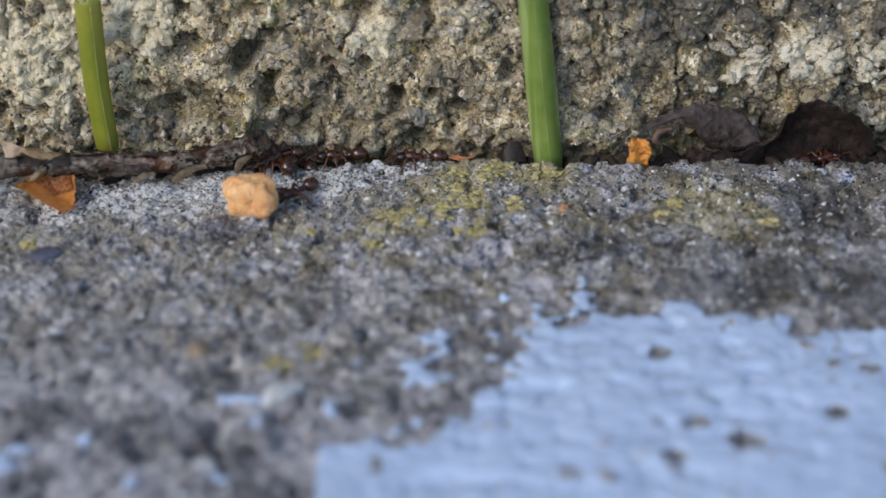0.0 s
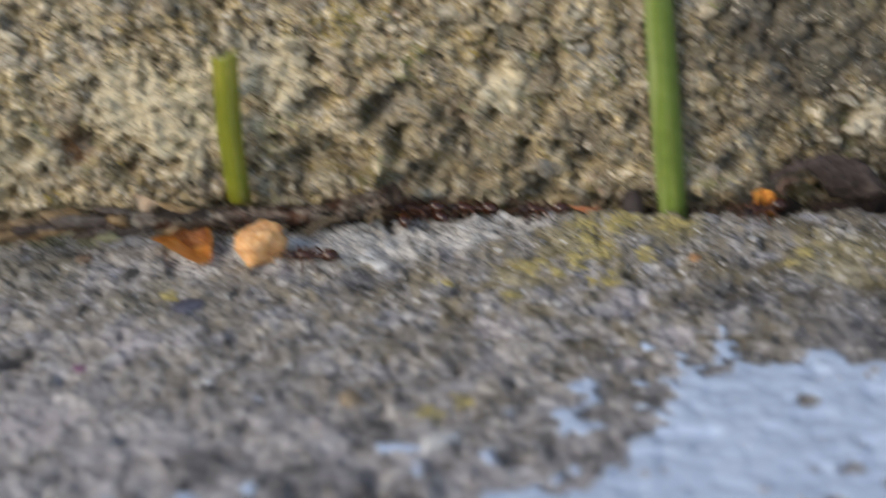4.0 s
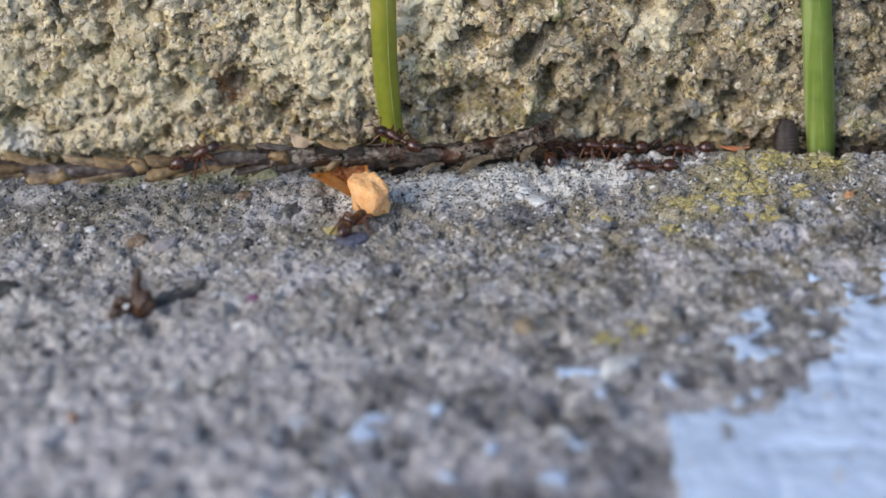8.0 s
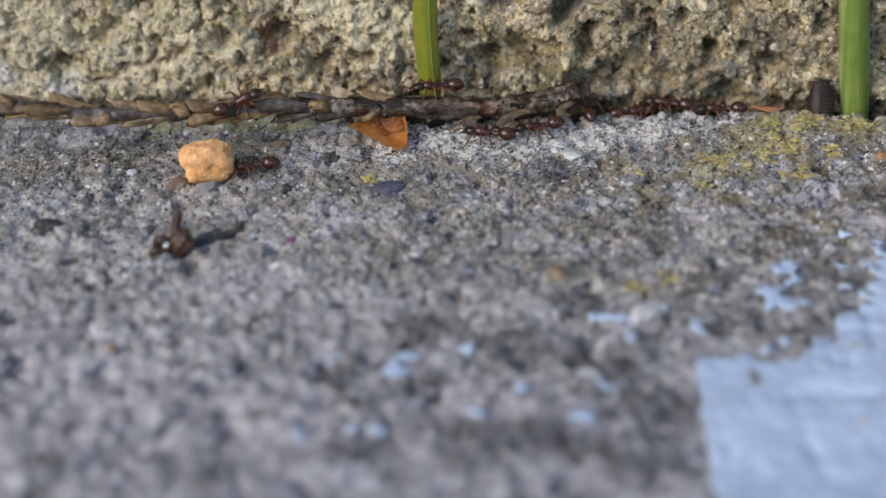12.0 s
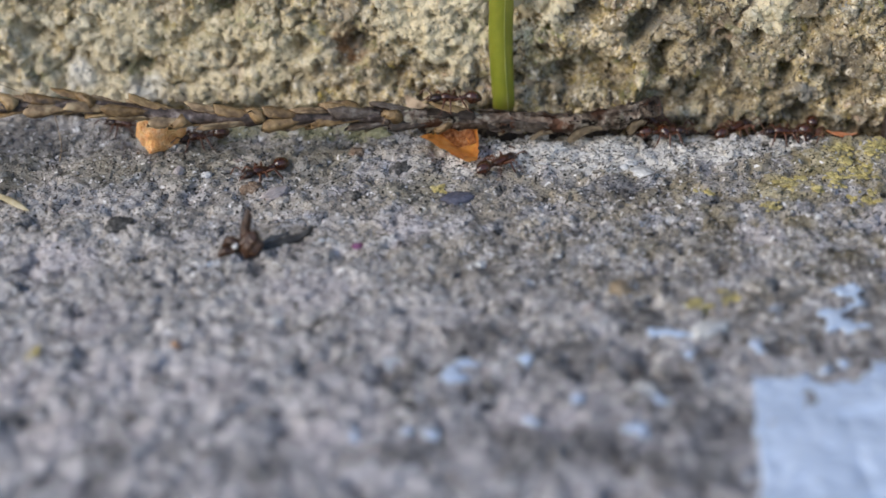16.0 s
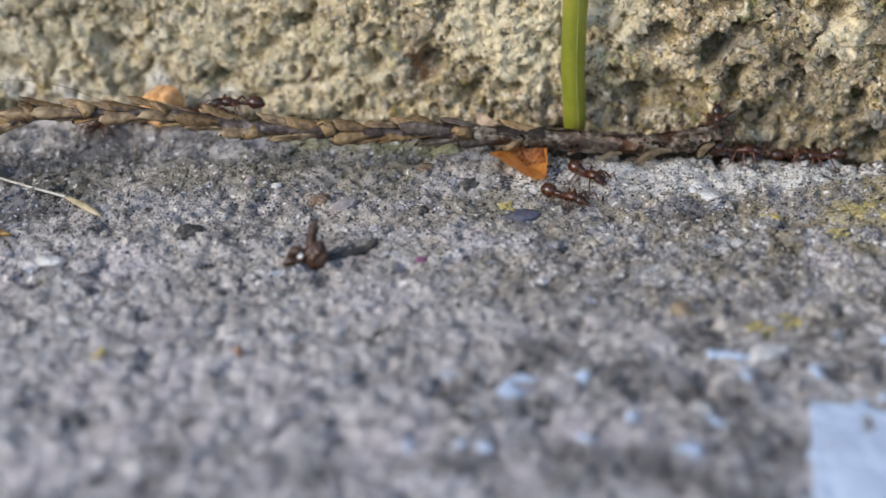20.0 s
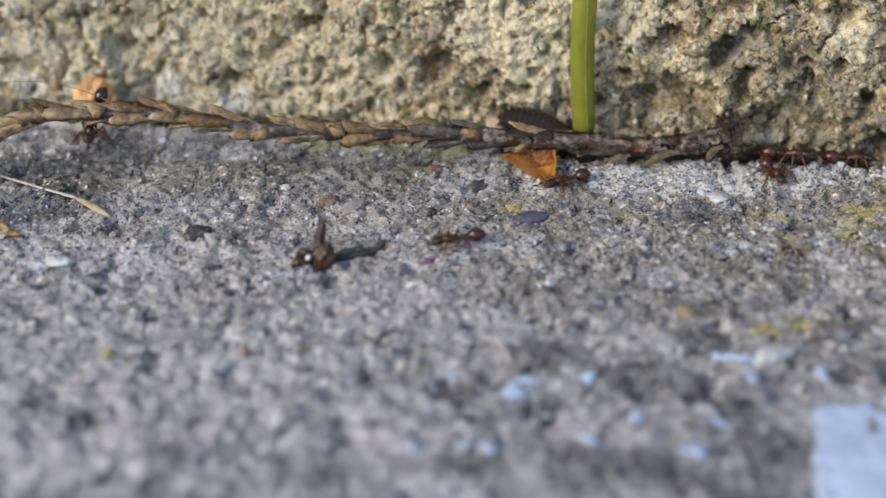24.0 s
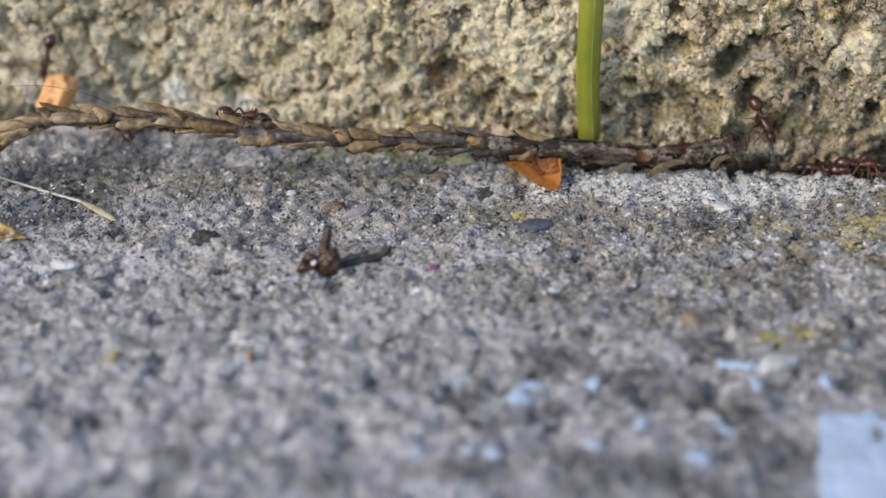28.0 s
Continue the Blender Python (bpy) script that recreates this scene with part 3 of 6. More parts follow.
def wall_face(x, z):
    """How far back the rough wall lies, in millimetres."""
    x, z = np.asarray(x, float), np.asarray(z, float)
    wx, wz = x + 1.6 * fbm(x, z, 2.5, 71), z + 1.6 * fbm(x, z, 2.5, 73)
    d1, own1 = cells(wx, wz, 3.6, 81)
    d2, own2 = cells(wx, wz, 1.5, 83)
    d3, own3 = cells(x, z, 0.7, 87)
    y = 1.5 + 1.9 * fbm(x, z, 14, 91) + 1.0 * fbm(x, z, 4, 93) + 0.9 * fbm(wx, wz, 1.7, 109)
    y = y - (0.55 - d1) * 0.95 * own1 - (0.55 - d2) * 1.15 * (0.35 + own2) - (0.45 - d3) * 0.62 * own3 + 0.3 * fbm(x, z, 0.6, 95, 3)
    y = y + 1.5 * smooth(0.12, 0.24, fbm(x, z, 3.4, 97)) + 1.2 * smooth(0.12, 0.22, fbm(x, z, 1.3, 99))
    crack = np.abs(fbm(wx, wz, 6.5, 103))
    y = y + 1.5 * smooth(0.035, 0.0, crack) * smooth(-0.1, 0.1, fbm(x, z, 9, 105))
    y = y + 1.4 * smooth(46, 50, x) * smooth(6.5, 3.5, z)
    for px, pz, r, deep in PITS:
        y = y + 2.0 * deep * np.exp(-(((wx - px) / r) ** 2 + ((wz - pz) / (r * 0.7)) ** 2) ** 1.5)
    return np.maximum(y, -0.7) + 0.9 * smooth(1.6, -0.4, z + 1.0 * fbm(x, z, 3, 101)) + 1.4 * smooth(0.9, -1.0, z + 1.2 * fbm(x, z, 4, 107))


# ---- making meshes ----
def mesh_object(name, verts, faces, material, smooth_faces=True, parent=None):
    """A mesh from arrays, in millimetres; faces all have the same number of corners."""
    verts, faces = np.asarray(verts, np.float32) * MM, np.asarray(faces, np.int32)
    me = bpy.data.meshes.new(name)
    k = faces.shape[1]
    me.vertices.add(len(verts))
    me.vertices.foreach_set("co", verts.ravel())
    me.loops.add(faces.size)
    me.loops.foreach_set("vertex_index", faces.ravel())
    me.polygons.add(len(faces))
    me.polygons.foreach_set("loop_start", np.arange(0, faces.size, k, dtype=np.int32))
    me.polygons.foreach_set("loop_total", np.full(len(faces), k, np.int32))
    me.polygons.foreach_set("use_smooth", np.full(len(faces), smooth_faces))
    me.update(calc_edges=True)
    me.validate()
    me.materials.append(material)
    ob = new(name, me)
    ob.parent = parent
    return ob


def grid_faces(nx, ny, keep=None):
    i = (np.arange(ny - 1)[:, None] * nx + np.arange(nx - 1)[None]).ravel()
    f = np.stack([i, i + 1, i + nx + 1, i + nx], 1)
    return f if keep is None else f[keep]


def part(name, bm, material, parent, label="", at=(0, 0, 0), flat=False):
    """Links a bmesh, in millimetres round at, as one mesh under a thing or a part."""
    bm.transform(Matrix.Scale(MM, 4))
    bmesh.ops.recalc_face_normals(bm, faces=bm.faces)
    me = bpy.data.meshes.new(name)
    for f in bm.faces:
        f.smooth = not flat
    bm.to_mesh(me)
    bm.free()
    me.materials.append(material)
    ob = new(name, me)
    ob.parent = parent
    ob.location = Vector(at) * MM
    return tagged(ob, label) if label else ob


def thing(name, label, category, at=(0, 0, 0), turn=(0, 0, 0), group=""):
    ob = new(name)
    ob.empty_display_size = 0.002
    ob.matrix_basis = pose(*(v * MM for v in at), *turn)
    return tagged(ob, label, category, group)


def solo(name, bm, material, label, category, at=(0, 0, 0), turn=(0, 0, 0), group="", kind="", flat=False):
    ob = part(name, bm, material, None, "", at, flat)
    ob.matrix_basis = pose(*(v * MM for v in at), *turn)
    return tagged(ob, label, category, group, kind)


def ball(bm, centre, radii, turn=(0, 0, 0), seg=14, rings=9):
    m = pose(*centre, *turn) @ Matrix.Diagonal((*radii, 1))
    return bmesh.ops.create_uvsphere(bm, u_segments=seg, v_segments=rings, radius=1, matrix=m)["verts"]


def tube(bm, pts, radii, seg=8, squash=1.0):
    """A closed tube through points, with a radius at each."""
    pts = [Vector(p) for p in pts]
    rings = []
    side = None
    for k, p in enumerate(pts):
        d = (pts[min(k + 1, len(pts) - 1)] - pts[max(k - 1, 0)]).normalized()
        if side is None:
            side = d.cross(Vector((0, 0, 1)) if abs(d.z) < 0.9 else Vector((1, 0, 0))).normalized()
        side = (side - d * side.dot(d)).normalized()
        up = side.cross(d)
        rings.append([bm.verts.new(p + float(radii[k]) * (math.cos(a) * side + squash * math.sin(a) * up)) for a in (2 * math.pi * s / seg for s in range(seg))])
    for a, b in zip(rings, rings[1:]):
        for s in range(seg):
            bm.faces.new((a[s], a[(s + 1) % seg], b[(s + 1) % seg], b[s]))
    bm.faces.new(rings[0][::-1])
    bm.faces.new(rings[-1])
    return rings


def lump(radii, seed, rough=0.25, level=3, freq=1.2):
    """A stone-like or crumb-like lump."""
    bm = bmesh.new()
    bmesh.ops.create_icosphere(bm, subdivisions=level, radius=1)
    shift = Vector((seed * 3.7, seed * 1.3, seed * 7.1))
    for v in bm.verts:
        n = noise.noise(v.co * freq + shift) + 0.5 * noise.noise(v.co * freq * 2.7 + shift) + 0.3 * noise.noise(v.co * freq * 6 + shift) + 0.05 * noise.noise(v.co * freq * 13 + shift)
        v.co *= 1 + rough * n
        v.co = Vector((v.co.x * radii[0], v.co.y * radii[1], v.co.z * radii[2]))
    return bm


def spline(pts, n):
    """Points along a smooth line through the given ones."""
    p = [Vector(q) for q in pts]
    p = [2 * p[0] - p[1]] + p + [2 * p[-1] - p[-2]]
    out = []
    for k in range(n):
        u = k / (n - 1) * (len(p) - 3)
        i = min(int(u), len(p) - 4)
        t = u - i
        a, b, c, d = p[i:i + 4]
        out.append(0.5 * (2 * b + (c - a) * t + (2 * a - 5 * b + 4 * c - d) * t * t + (3 * b - a - 3 * c + d) * t**3))
    return out


def scatter(name, places, sizes, flatten, material, seed, soft=False, level=1):
    """Many small angular grains joined into one mesh."""
    rng = np.random.RandomState(seed)
    bm = bmesh.new()
    bmesh.ops.create_icosphere(bm, subdivisions=level, radius=1)
    bm.verts.ensure_lookup_table()
    v0 = np.array([v.co[:] for v in bm.verts])
    f0 = np.array([[v.index for v in f.verts] for f in bm.faces])
    bm.free()
    n, k = len(places), len(v0)
    wobble = 1 + (0.38 if level == 1 else 0.2) * (rng.rand(n, k, 1) - 0.5) * 2
    stretch = np.exp(rng.normal(0, 0.28, (n, 1, 3)))
    q = rng.normal(size=(n, 4))
    q /= np.linalg.norm(q, axis=1, keepdims=True)
    w, x, y, z = q.T
    rot = np.stack([1 - 2 * (y * y + z * z), 2 * (x * y - z * w), 2 * (x * z + y * w), 2 * (x * y + z * w), 1 - 2 * (x * x + z * z), 2 * (y * z - x * w),
                    2 * (x * z - y * w), 2 * (y * z + x * w), 1 - 2 * (x * x + y * y)], 1).reshape(n, 3, 3)
    v = np.einsum("nij,nkj->nki", rot, v0[None] * wobble * stretch) * sizes[:, None, None] * np.asarray(flatten)
    v = v + places[:, None]
    f = f0[None] + (np.arange(n) * k)[:, None, None]
    return mesh_object(name, v.reshape(-1, 3), f.reshape(-1, 3), material, soft)


# ---- the setting ----
STEP = 0.25
gx, gy = np.arange(-76, 90, STEP), np.arange(-84, 3.6, STEP)
X, Y = np.meshgrid(gx, gy)
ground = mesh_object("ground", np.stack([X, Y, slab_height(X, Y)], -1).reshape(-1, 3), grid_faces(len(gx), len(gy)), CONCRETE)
tagged(ground, "weathered grey concrete slab with gritty worn surface", "ground", kind="structure")
x0, x1, y0, y1 = gx[0], gx[-1], gy[0], gy[-1]
FAR = 40000
ring = mesh_object("ground_far", [(-FAR, -FAR, -0.3), (FAR, -FAR, -0.3), (FAR, y0, -0.3), (-FAR, y0, -0.3), (-FAR, y1, -0.3), (x0, y1, -0.3), (x0, y0, -0.3), (x1, y0, -0.3), (x1, y1, -0.3), (FAR, y1, -0.3)],
                   [(0, 1, 2, 3), (3, 6, 5, 4), (7, 2, 9, 8)], PAVING, False)
tagged(ring, "grey concrete paving reaching into the distance", "ground", kind="structure")

WSTEP = 0.15
wx, wz = np.arange(-74, 86, WSTEP), np.arange(-7, 27, WSTEP)
X, Z = np.meshgrid(wx, wz)
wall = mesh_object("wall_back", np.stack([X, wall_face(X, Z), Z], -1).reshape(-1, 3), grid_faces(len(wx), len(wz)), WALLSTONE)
tagged(wall, "rough lichen-stained rendered wall with pits and pebbles", "wall", kind="structure")
bm = bmesh.new()
for a, b, c, d in ((-3000, -74, -7, 160), (85.8, 3000, -7, 160), (-74, 85.8, 26.8, 160)):
    m = Matrix.Translation(((a + b) / 2, 31.5, (c + d) / 2)) @ Matrix.Diagonal((b - a, 60, d - c, 1))
    bmesh.ops.create_cube(bm, size=1, matrix=m)
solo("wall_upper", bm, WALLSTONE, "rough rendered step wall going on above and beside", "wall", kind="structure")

# grains of grit in the slab and the wall
rng = np.random.RandomState(4)
n = 21000
px, py = rng.uniform(-66, 76, n), -rng.uniform(0, 1, n) ** 1.25 * 68 + 0.5
size = np.clip(np.exp(rng.normal(-1.3, 0.5, n)), 0.12, 1.2) * (1 + 0.35 * smooth(-20, -40, py))
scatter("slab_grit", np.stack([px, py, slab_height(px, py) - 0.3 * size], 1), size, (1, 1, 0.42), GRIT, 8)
tagged(bpy.data.objects["slab_grit"], "mixed grey, tan and white sand grains set in the slab", "grit", kind="stuff")
n = 20000
px, py = rng.uniform(-62, 72, n), -rng.uniform(0, 1, n) ** 1.15 * 34 + 0.3
size = np.clip(np.exp(rng.normal(-1.95, 0.38, n)), 0.07, 0.34)
scatter("fine_grit", np.stack([px, py, slab_height(px, py) - 0.15 * size], 1), size, (1, 1, 0.6), GRIT, 18)
tagged(bpy.data.objects["fine_grit"], "fine sharp sand standing out of the slab near the wall", "grit", kind="stuff")
n = 2600
k = rng.randint(0, len(LIME), n)
a, r = rng.uniform(0, 6.28, n), np.sqrt(rng.uniform(0, 1, n))
L = np.array(LIME)
px, py = L[k, 0] + L[k, 3] * r * np.cos(a), L[k, 1] + 0.5 * L[k, 3] * r * np.sin(a)
size = np.clip(np.exp(rng.normal(-1.75, 0.45, n)), 0.07, 0.5)
keep = fbm(px, py, 2.6, 171) > -0.07
px, py, size = px[keep], py[keep], size[keep]
scatter("lime_grit", np.stack([px, py, slab_height(px, py) - 0.25 * size], 1), size, (1, 1, 0.5), PALEGRIT, 9)
tagged(bpy.data.objects["lime_grit"], "whitish lime crust grains along the slab's back", "grit", kind="stuff")
n = 23000
px, pz = rng.uniform(-68, 80, n), rng.uniform(-1, 24, n)
size = np.clip(np.exp(rng.normal(-1.75, 0.5, n)), 0.09, 0.8)
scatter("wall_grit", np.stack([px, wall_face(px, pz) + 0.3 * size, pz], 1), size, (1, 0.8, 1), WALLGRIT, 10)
tagged(bpy.data.objects["wall_grit"], "pebbles and sand grains standing out of the render", "grit", kind="stuff")
n = 1700
px, pz = rng.uniform(-68, 80, n), rng.uniform(-0.5, 24, n)
size = np.clip(np.exp(rng.normal(-1.05, 0.4, n)), 0.2, 0.9)
scatter("wall_pebbles", np.stack([px, wall_face(px, pz) + 0.35 * size, pz], 1), size, (1.1, 0.7, 0.85), WALLPEBBLE, 14, True, 2)
tagged(bpy.data.objects["wall_pebbles"], "small rounded grey and tan pebbles bedded in the render", "pebbles", kind="stuff")

n = 2600
px, py = rng.uniform(-66, 76, n), rng.uniform(-1.6, 1.6, n)
size = np.clip(np.exp(rng.normal(-1.2, 0.5, n)), 0.12, 0.9)
py = np.maximum(py, slab_edge(px) + 0.7)
scatter("joint_soil", np.stack([px, py, -0.9 - 0.5 * rng.rand(n) + 0.5 * fbm(px, py, 4, 151)], 1), size, (1, 1, 0.8), SOIL, 11)
tagged(bpy.data.objects["joint_soil"], "dark crumbly soil packed in the joint", "soil", kind="stuff")

# lichen crusts: clusters of small yellow scales
for k, (lx, ly, lr) in enumerate(LICHEN):
    n = int(16 + 32 * lr * lr)
    a, r = rng.uniform(0, 6.28, n), lr * rng.uniform(0, 1, n) ** 0.75 * rng.uniform(0.6, 1.4, n)
    qx, qy = lx + r * np.cos(a), ly + r * np.sin(a)
    size = rng.uniform(0.11, 0.34, n)
    ob = scatter("lichen", np.stack([qx, qy, slab_height(qx, qy) + 0.03], 1), size, (1, 1, 0.45), YELLOW, 20 + k)
    tagged(ob, "small crust of mustard-yellow lichen on the concrete", "lichen", "lichen crusts")

# the old paint
ps = 0.3
ax, ay = np.arange(-14, 90, ps), np.arange(-84, -22, ps)
X, Y = np.meshgrid(ax, ay)
inside = np.interp(X, *PAINT_TOP) - Y + 6.5 * fbm(X, Y, 6.0, 131) + 5.0 * fbm(X, Y, 1.5, 133)
inside = np.minimum(inside, (X - 20.0 - 1.5 * fbm(X, Y, 3, 135)) * 2)
for hx, hy, hr in ((45.0, -33.3, 0.8), (49.8, -44.5, 1.1), (46.5, -42.0, 0.8), (56.5, -41.5, 0.8), (44.5, -46.0, 0.6), (60.0, -36.0, 0.6)):
    inside = np.where(np.hypot((X - hx) * 0.8, Y - hy) < 0.75 * hr * (1 + 2 * fbm(X, Y, 0.8, 137)), -1, inside)
# sparse remains of paint beyond its edge: (x, y, radius)
for qx, qy, r, worn in ((6, -51, 7, 0.16), (-2, -54.5, 6, 0.16), (9.6, -47.5, 5, 0.17), (2.6, -46, 5, 0.17), (13.5, -41, 4, 0.17), (36.5, -28.5, 6, 0.06), (31.5, -33.5, 6, 0.08), (28, -37.5, 6, 0.09), (40, -25.5, 4, 0.14), (25, -42, 6, 0.1)):
    near = 1 - np.hypot(X - qx, (Y - qy) * 1.2) / r
    inside = np.where(near > 0, np.maximum(inside, np.minimum(near * 4, 9 * (fbm(X, Y, 1.9, 139) + 0.7 * fbm(X, Y, 0.8, 141) - worn))), inside)
ok = inside > 0
ok = (ok[:-1, :-1] & ok[1:, :-1] & ok[:-1, 1:] & ok[1:, 1:]).ravel()
mark = np.where(ok.reshape(len(ay) - 1, len(ax) - 1), np.arange(ok.size).reshape(len(ay) - 1, len(ax) - 1) + 1, 0)
for _ in range(400):
    grown = mark.copy()
    for sy, sx in ((1, 0), (-1, 0), (0, 1), (0, -1)):
        grown = np.maximum(grown, np.roll(mark, (sy, sx), (0, 1)))
    grown = np.where(mark > 0, grown, 0)
    if (grown == mark).all():
        break
    mark = grown
paint = thing("paint_patch", "flaking patch of old white paint on the slab", "paint")
top = slab_height(X, Y)
skin = np.stack([X, Y, np.maximum(top * 0.28 + 0.46, top + 0.05)], -1).reshape(-1, 3)
kinds, counts = np.unique(mark[mark > 0], return_counts=True)
for rank, n in enumerate(np.argsort(-counts)):
    if counts[n] < 5 or rank > 220:
        continue
    f = grid_faces(len(ax), len(ay), (mark == kinds[n]).ravel())
    used, back = np.unique(f, return_inverse=True)
    ob = mesh_object("coat" if rank == 0 else "fleck", skin[used], back.reshape(-1, 4), PAINT, True, paint)
    so = ob.modifiers.new("thickness", "SOLIDIFY")
    so.thickness, so.offset = 0.12 * MM, -1



def on_slab(x, y):
    """The slab's height, evened out over a foot's breadth."""
    o = np.array([-0.4, 0, 0.4])
    return float(np.mean(slab_height(x + o[:, None] + 0 * o[None], y + o[None] + 0 * o[:, None])))


# ---- grass blades in the joint ----
def grass_blade(label, material, spine, widths, fold, twist, cut=0.0, rib_at=0.1):
    """A folded blade along a spine of points in millimetres, cut off raggedly at the top."""
    root = Vector(spine[0])
    ob = thing("grass", label, "grass", root, group="grass blades")
    n, across = 46, 11
    pts = spline(spine, n)
    bm = bmesh.new()
    front, backs = [], []
    for k, p in enumerate(pts):
        t = k / (n - 1)
        w = np.interp(t, np.linspace(0, 1, len(widths)), widths) / 2
        a = radians(np.interp(t, [0, 1], twist))
        side, deep = Vector((math.cos(a), math.sin(a), 0)), Vector((math.sin(a), -math.cos(a), 0))
        rows = ([], [])
        for j in range(across):
            u = j / (across - 1) * 2 - 1
            rib = 0.006 * math.cos(u * 17)
            ragged = cut * (0.4 * math.sin(j * 2.1) + 0.5 * u) if k == n - 1 else 0
            q = p - root + side * (u * w) - deep * (fold * w * u * u - rib) + Vector((0, 0, ragged))
            rows[0].append(bm.verts.new(q + deep * 0.09))
            rows[1].append(bm.verts.new(q - deep * 0.09))
        front.append(rows[0])
        backs.append(rows[1])
    for r, flip in ((front, False), (backs, True)):
        for k in range(n - 1):
            for j in range(across - 1):
                f = (r[k][j], r[k][j + 1], r[k + 1][j + 1], r[k + 1][j])
                bm.faces.new(f[::-1] if flip else f)
    for k in range(n - 1):
        for j in (0, across - 1):
            bm.faces.new((front[k][j], front[k + 1][j], backs[k + 1][j], backs[k][j]))
    for k in (0, n - 1):
        for j in range(across - 1):
            bm.faces.new((front[k][j], front[k][j + 1], backs[k][j + 1], backs[k][j]))
    part("blade", bm, material, ob)
    bm = bmesh.new()
    tube(bm, [p - root + Vector((rib_at, -0.03, 0)) for p in pts[: n - 1]], [0.07 - 0.02 * k / n + 0.012 * math.sin(k * 0.9) for k in range(n - 1)], 8)
    part("midrib", bm, GRASSRIB, ob, "pale yellow rib along the blade")
    return ob


grass_blade("yellowing green grass blade with a cut tip", GRASSDRY, [(-1.0, 0.9, 1.0), (-1.02, -0.6, 1.7), (-1.05, -1.2, 2.9), (-1.35, -1.25, 9), (-1.25, -1.3, 16.6)], [1.65, 1.85, 2.1, 2.25, 2.3], 0.6, (8, -4), 0.9, 0.42)
grass_blade("fresh green grass blade rising from the wall joint", GRASS, [(39.0, -1.1, -4.5), (38.7, -1.1, -0.5), (37.75, -1.15, 9), (36.7, -1.3, 19.6), (35.9, -1.6, 30)], [2.2, 2.5, 2.8, 2.7, 2.5, 2.2], 0.75, (6, -6))

# ---- the conifer twig ----
FLAKE = mat("pale_bark", [(0.12, 0.09, 0.06), (0.26, 0.2, 0.13), (0.38, 0.31, 0.21)], 500, 0.8, 0.6, 4)
BUTTPALE = mat("grey_bark", [(0.03, 0.02, 0.014), (0.11, 0.078, 0.058), (0.22, 0.17, 0.13), (0.42, 0.36, 0.29)], 420, 0.8, 1.0, 4, spread=(0.37, 0.63), spots=[((0.11, 0.052, 0.03), 330, 0.54, 0.06), ((0.33, 0.3, 0.235), 420, 0.59, 0.05), ((0.012, 0.008, 0.006), 700, 0.6, 0.04)])
TWIG = [(13.7, -2.8, 3.8), (12.0, -3.0, 3.2), (9.6, -3.5, 2.6), (5.0, -3.7, 2.0), (-0.3, -4.5, 2.4), (-5.9, -6.2, 3.2), (-10.7, -7.8, 4.0), (-13.7, -8.8, 4.5), (-20.6, -11.0, 4.9), (-28, -12.6, 5.5),
        (-33.5, -13.7, 6.5), (-38.6, -14.8, 7.2), (-42.9, -15.5, 7.35), (-47.5, -16.4, 7.2), (-50.2, -17, 6.6), (-53, -17.6, 5.2), (-56, -18.2, 2.9), (-58.5, -18.6, 0.7)]
twig = thing("twig", "dry brown conifer twig with scaly leaf bases, bowed over the slab", "twig")
line = spline(TWIG, 150)
bm = bmesh.new()
rng = np.random.RandomState(12)
rad = []
for k in range(150):
    t = k / 149
    rad.append(float(np.interp(t, [0, 0.03, 0.1, 0.3, 0.6, 0.9, 1], [0.62, 0.8, 0.82, 0.72, 0.56, 0.48, 0.28]) * (1 + 0.1 * math.sin(k * 1.3) + 0.12 * (rng.rand() - 0.5))))
for r in tube(bm, line[52:], rad[52:], 14):
    for v in r:
        v.co += Vector(rng.normal(0, 0.055, 3))
part("stem", bm, STEM, twig)
bm = bmesh.new()
fine = spline(line[:56], 160)
rough = [float(np.interp(k / 159 * 55, range(150), rad)) for k in range(160)]
for k, r in enumerate(tube(bm, fine, rough, 20)):
    for j, v in enumerate(r):
        out = (v.co - fine[k]).normalized()
        lay = noise.noise(Vector((k * 0.06, j * 0.8, 3))) + 0.6 * noise.noise(Vector((k * 0.22, j * 1.5, 9)))
        v.co += out * (0.26 * lay + 0.05 * rng.normal())
part("butt", bm, BUTTPALE, twig, "dark peeling bark at the thick broken end")


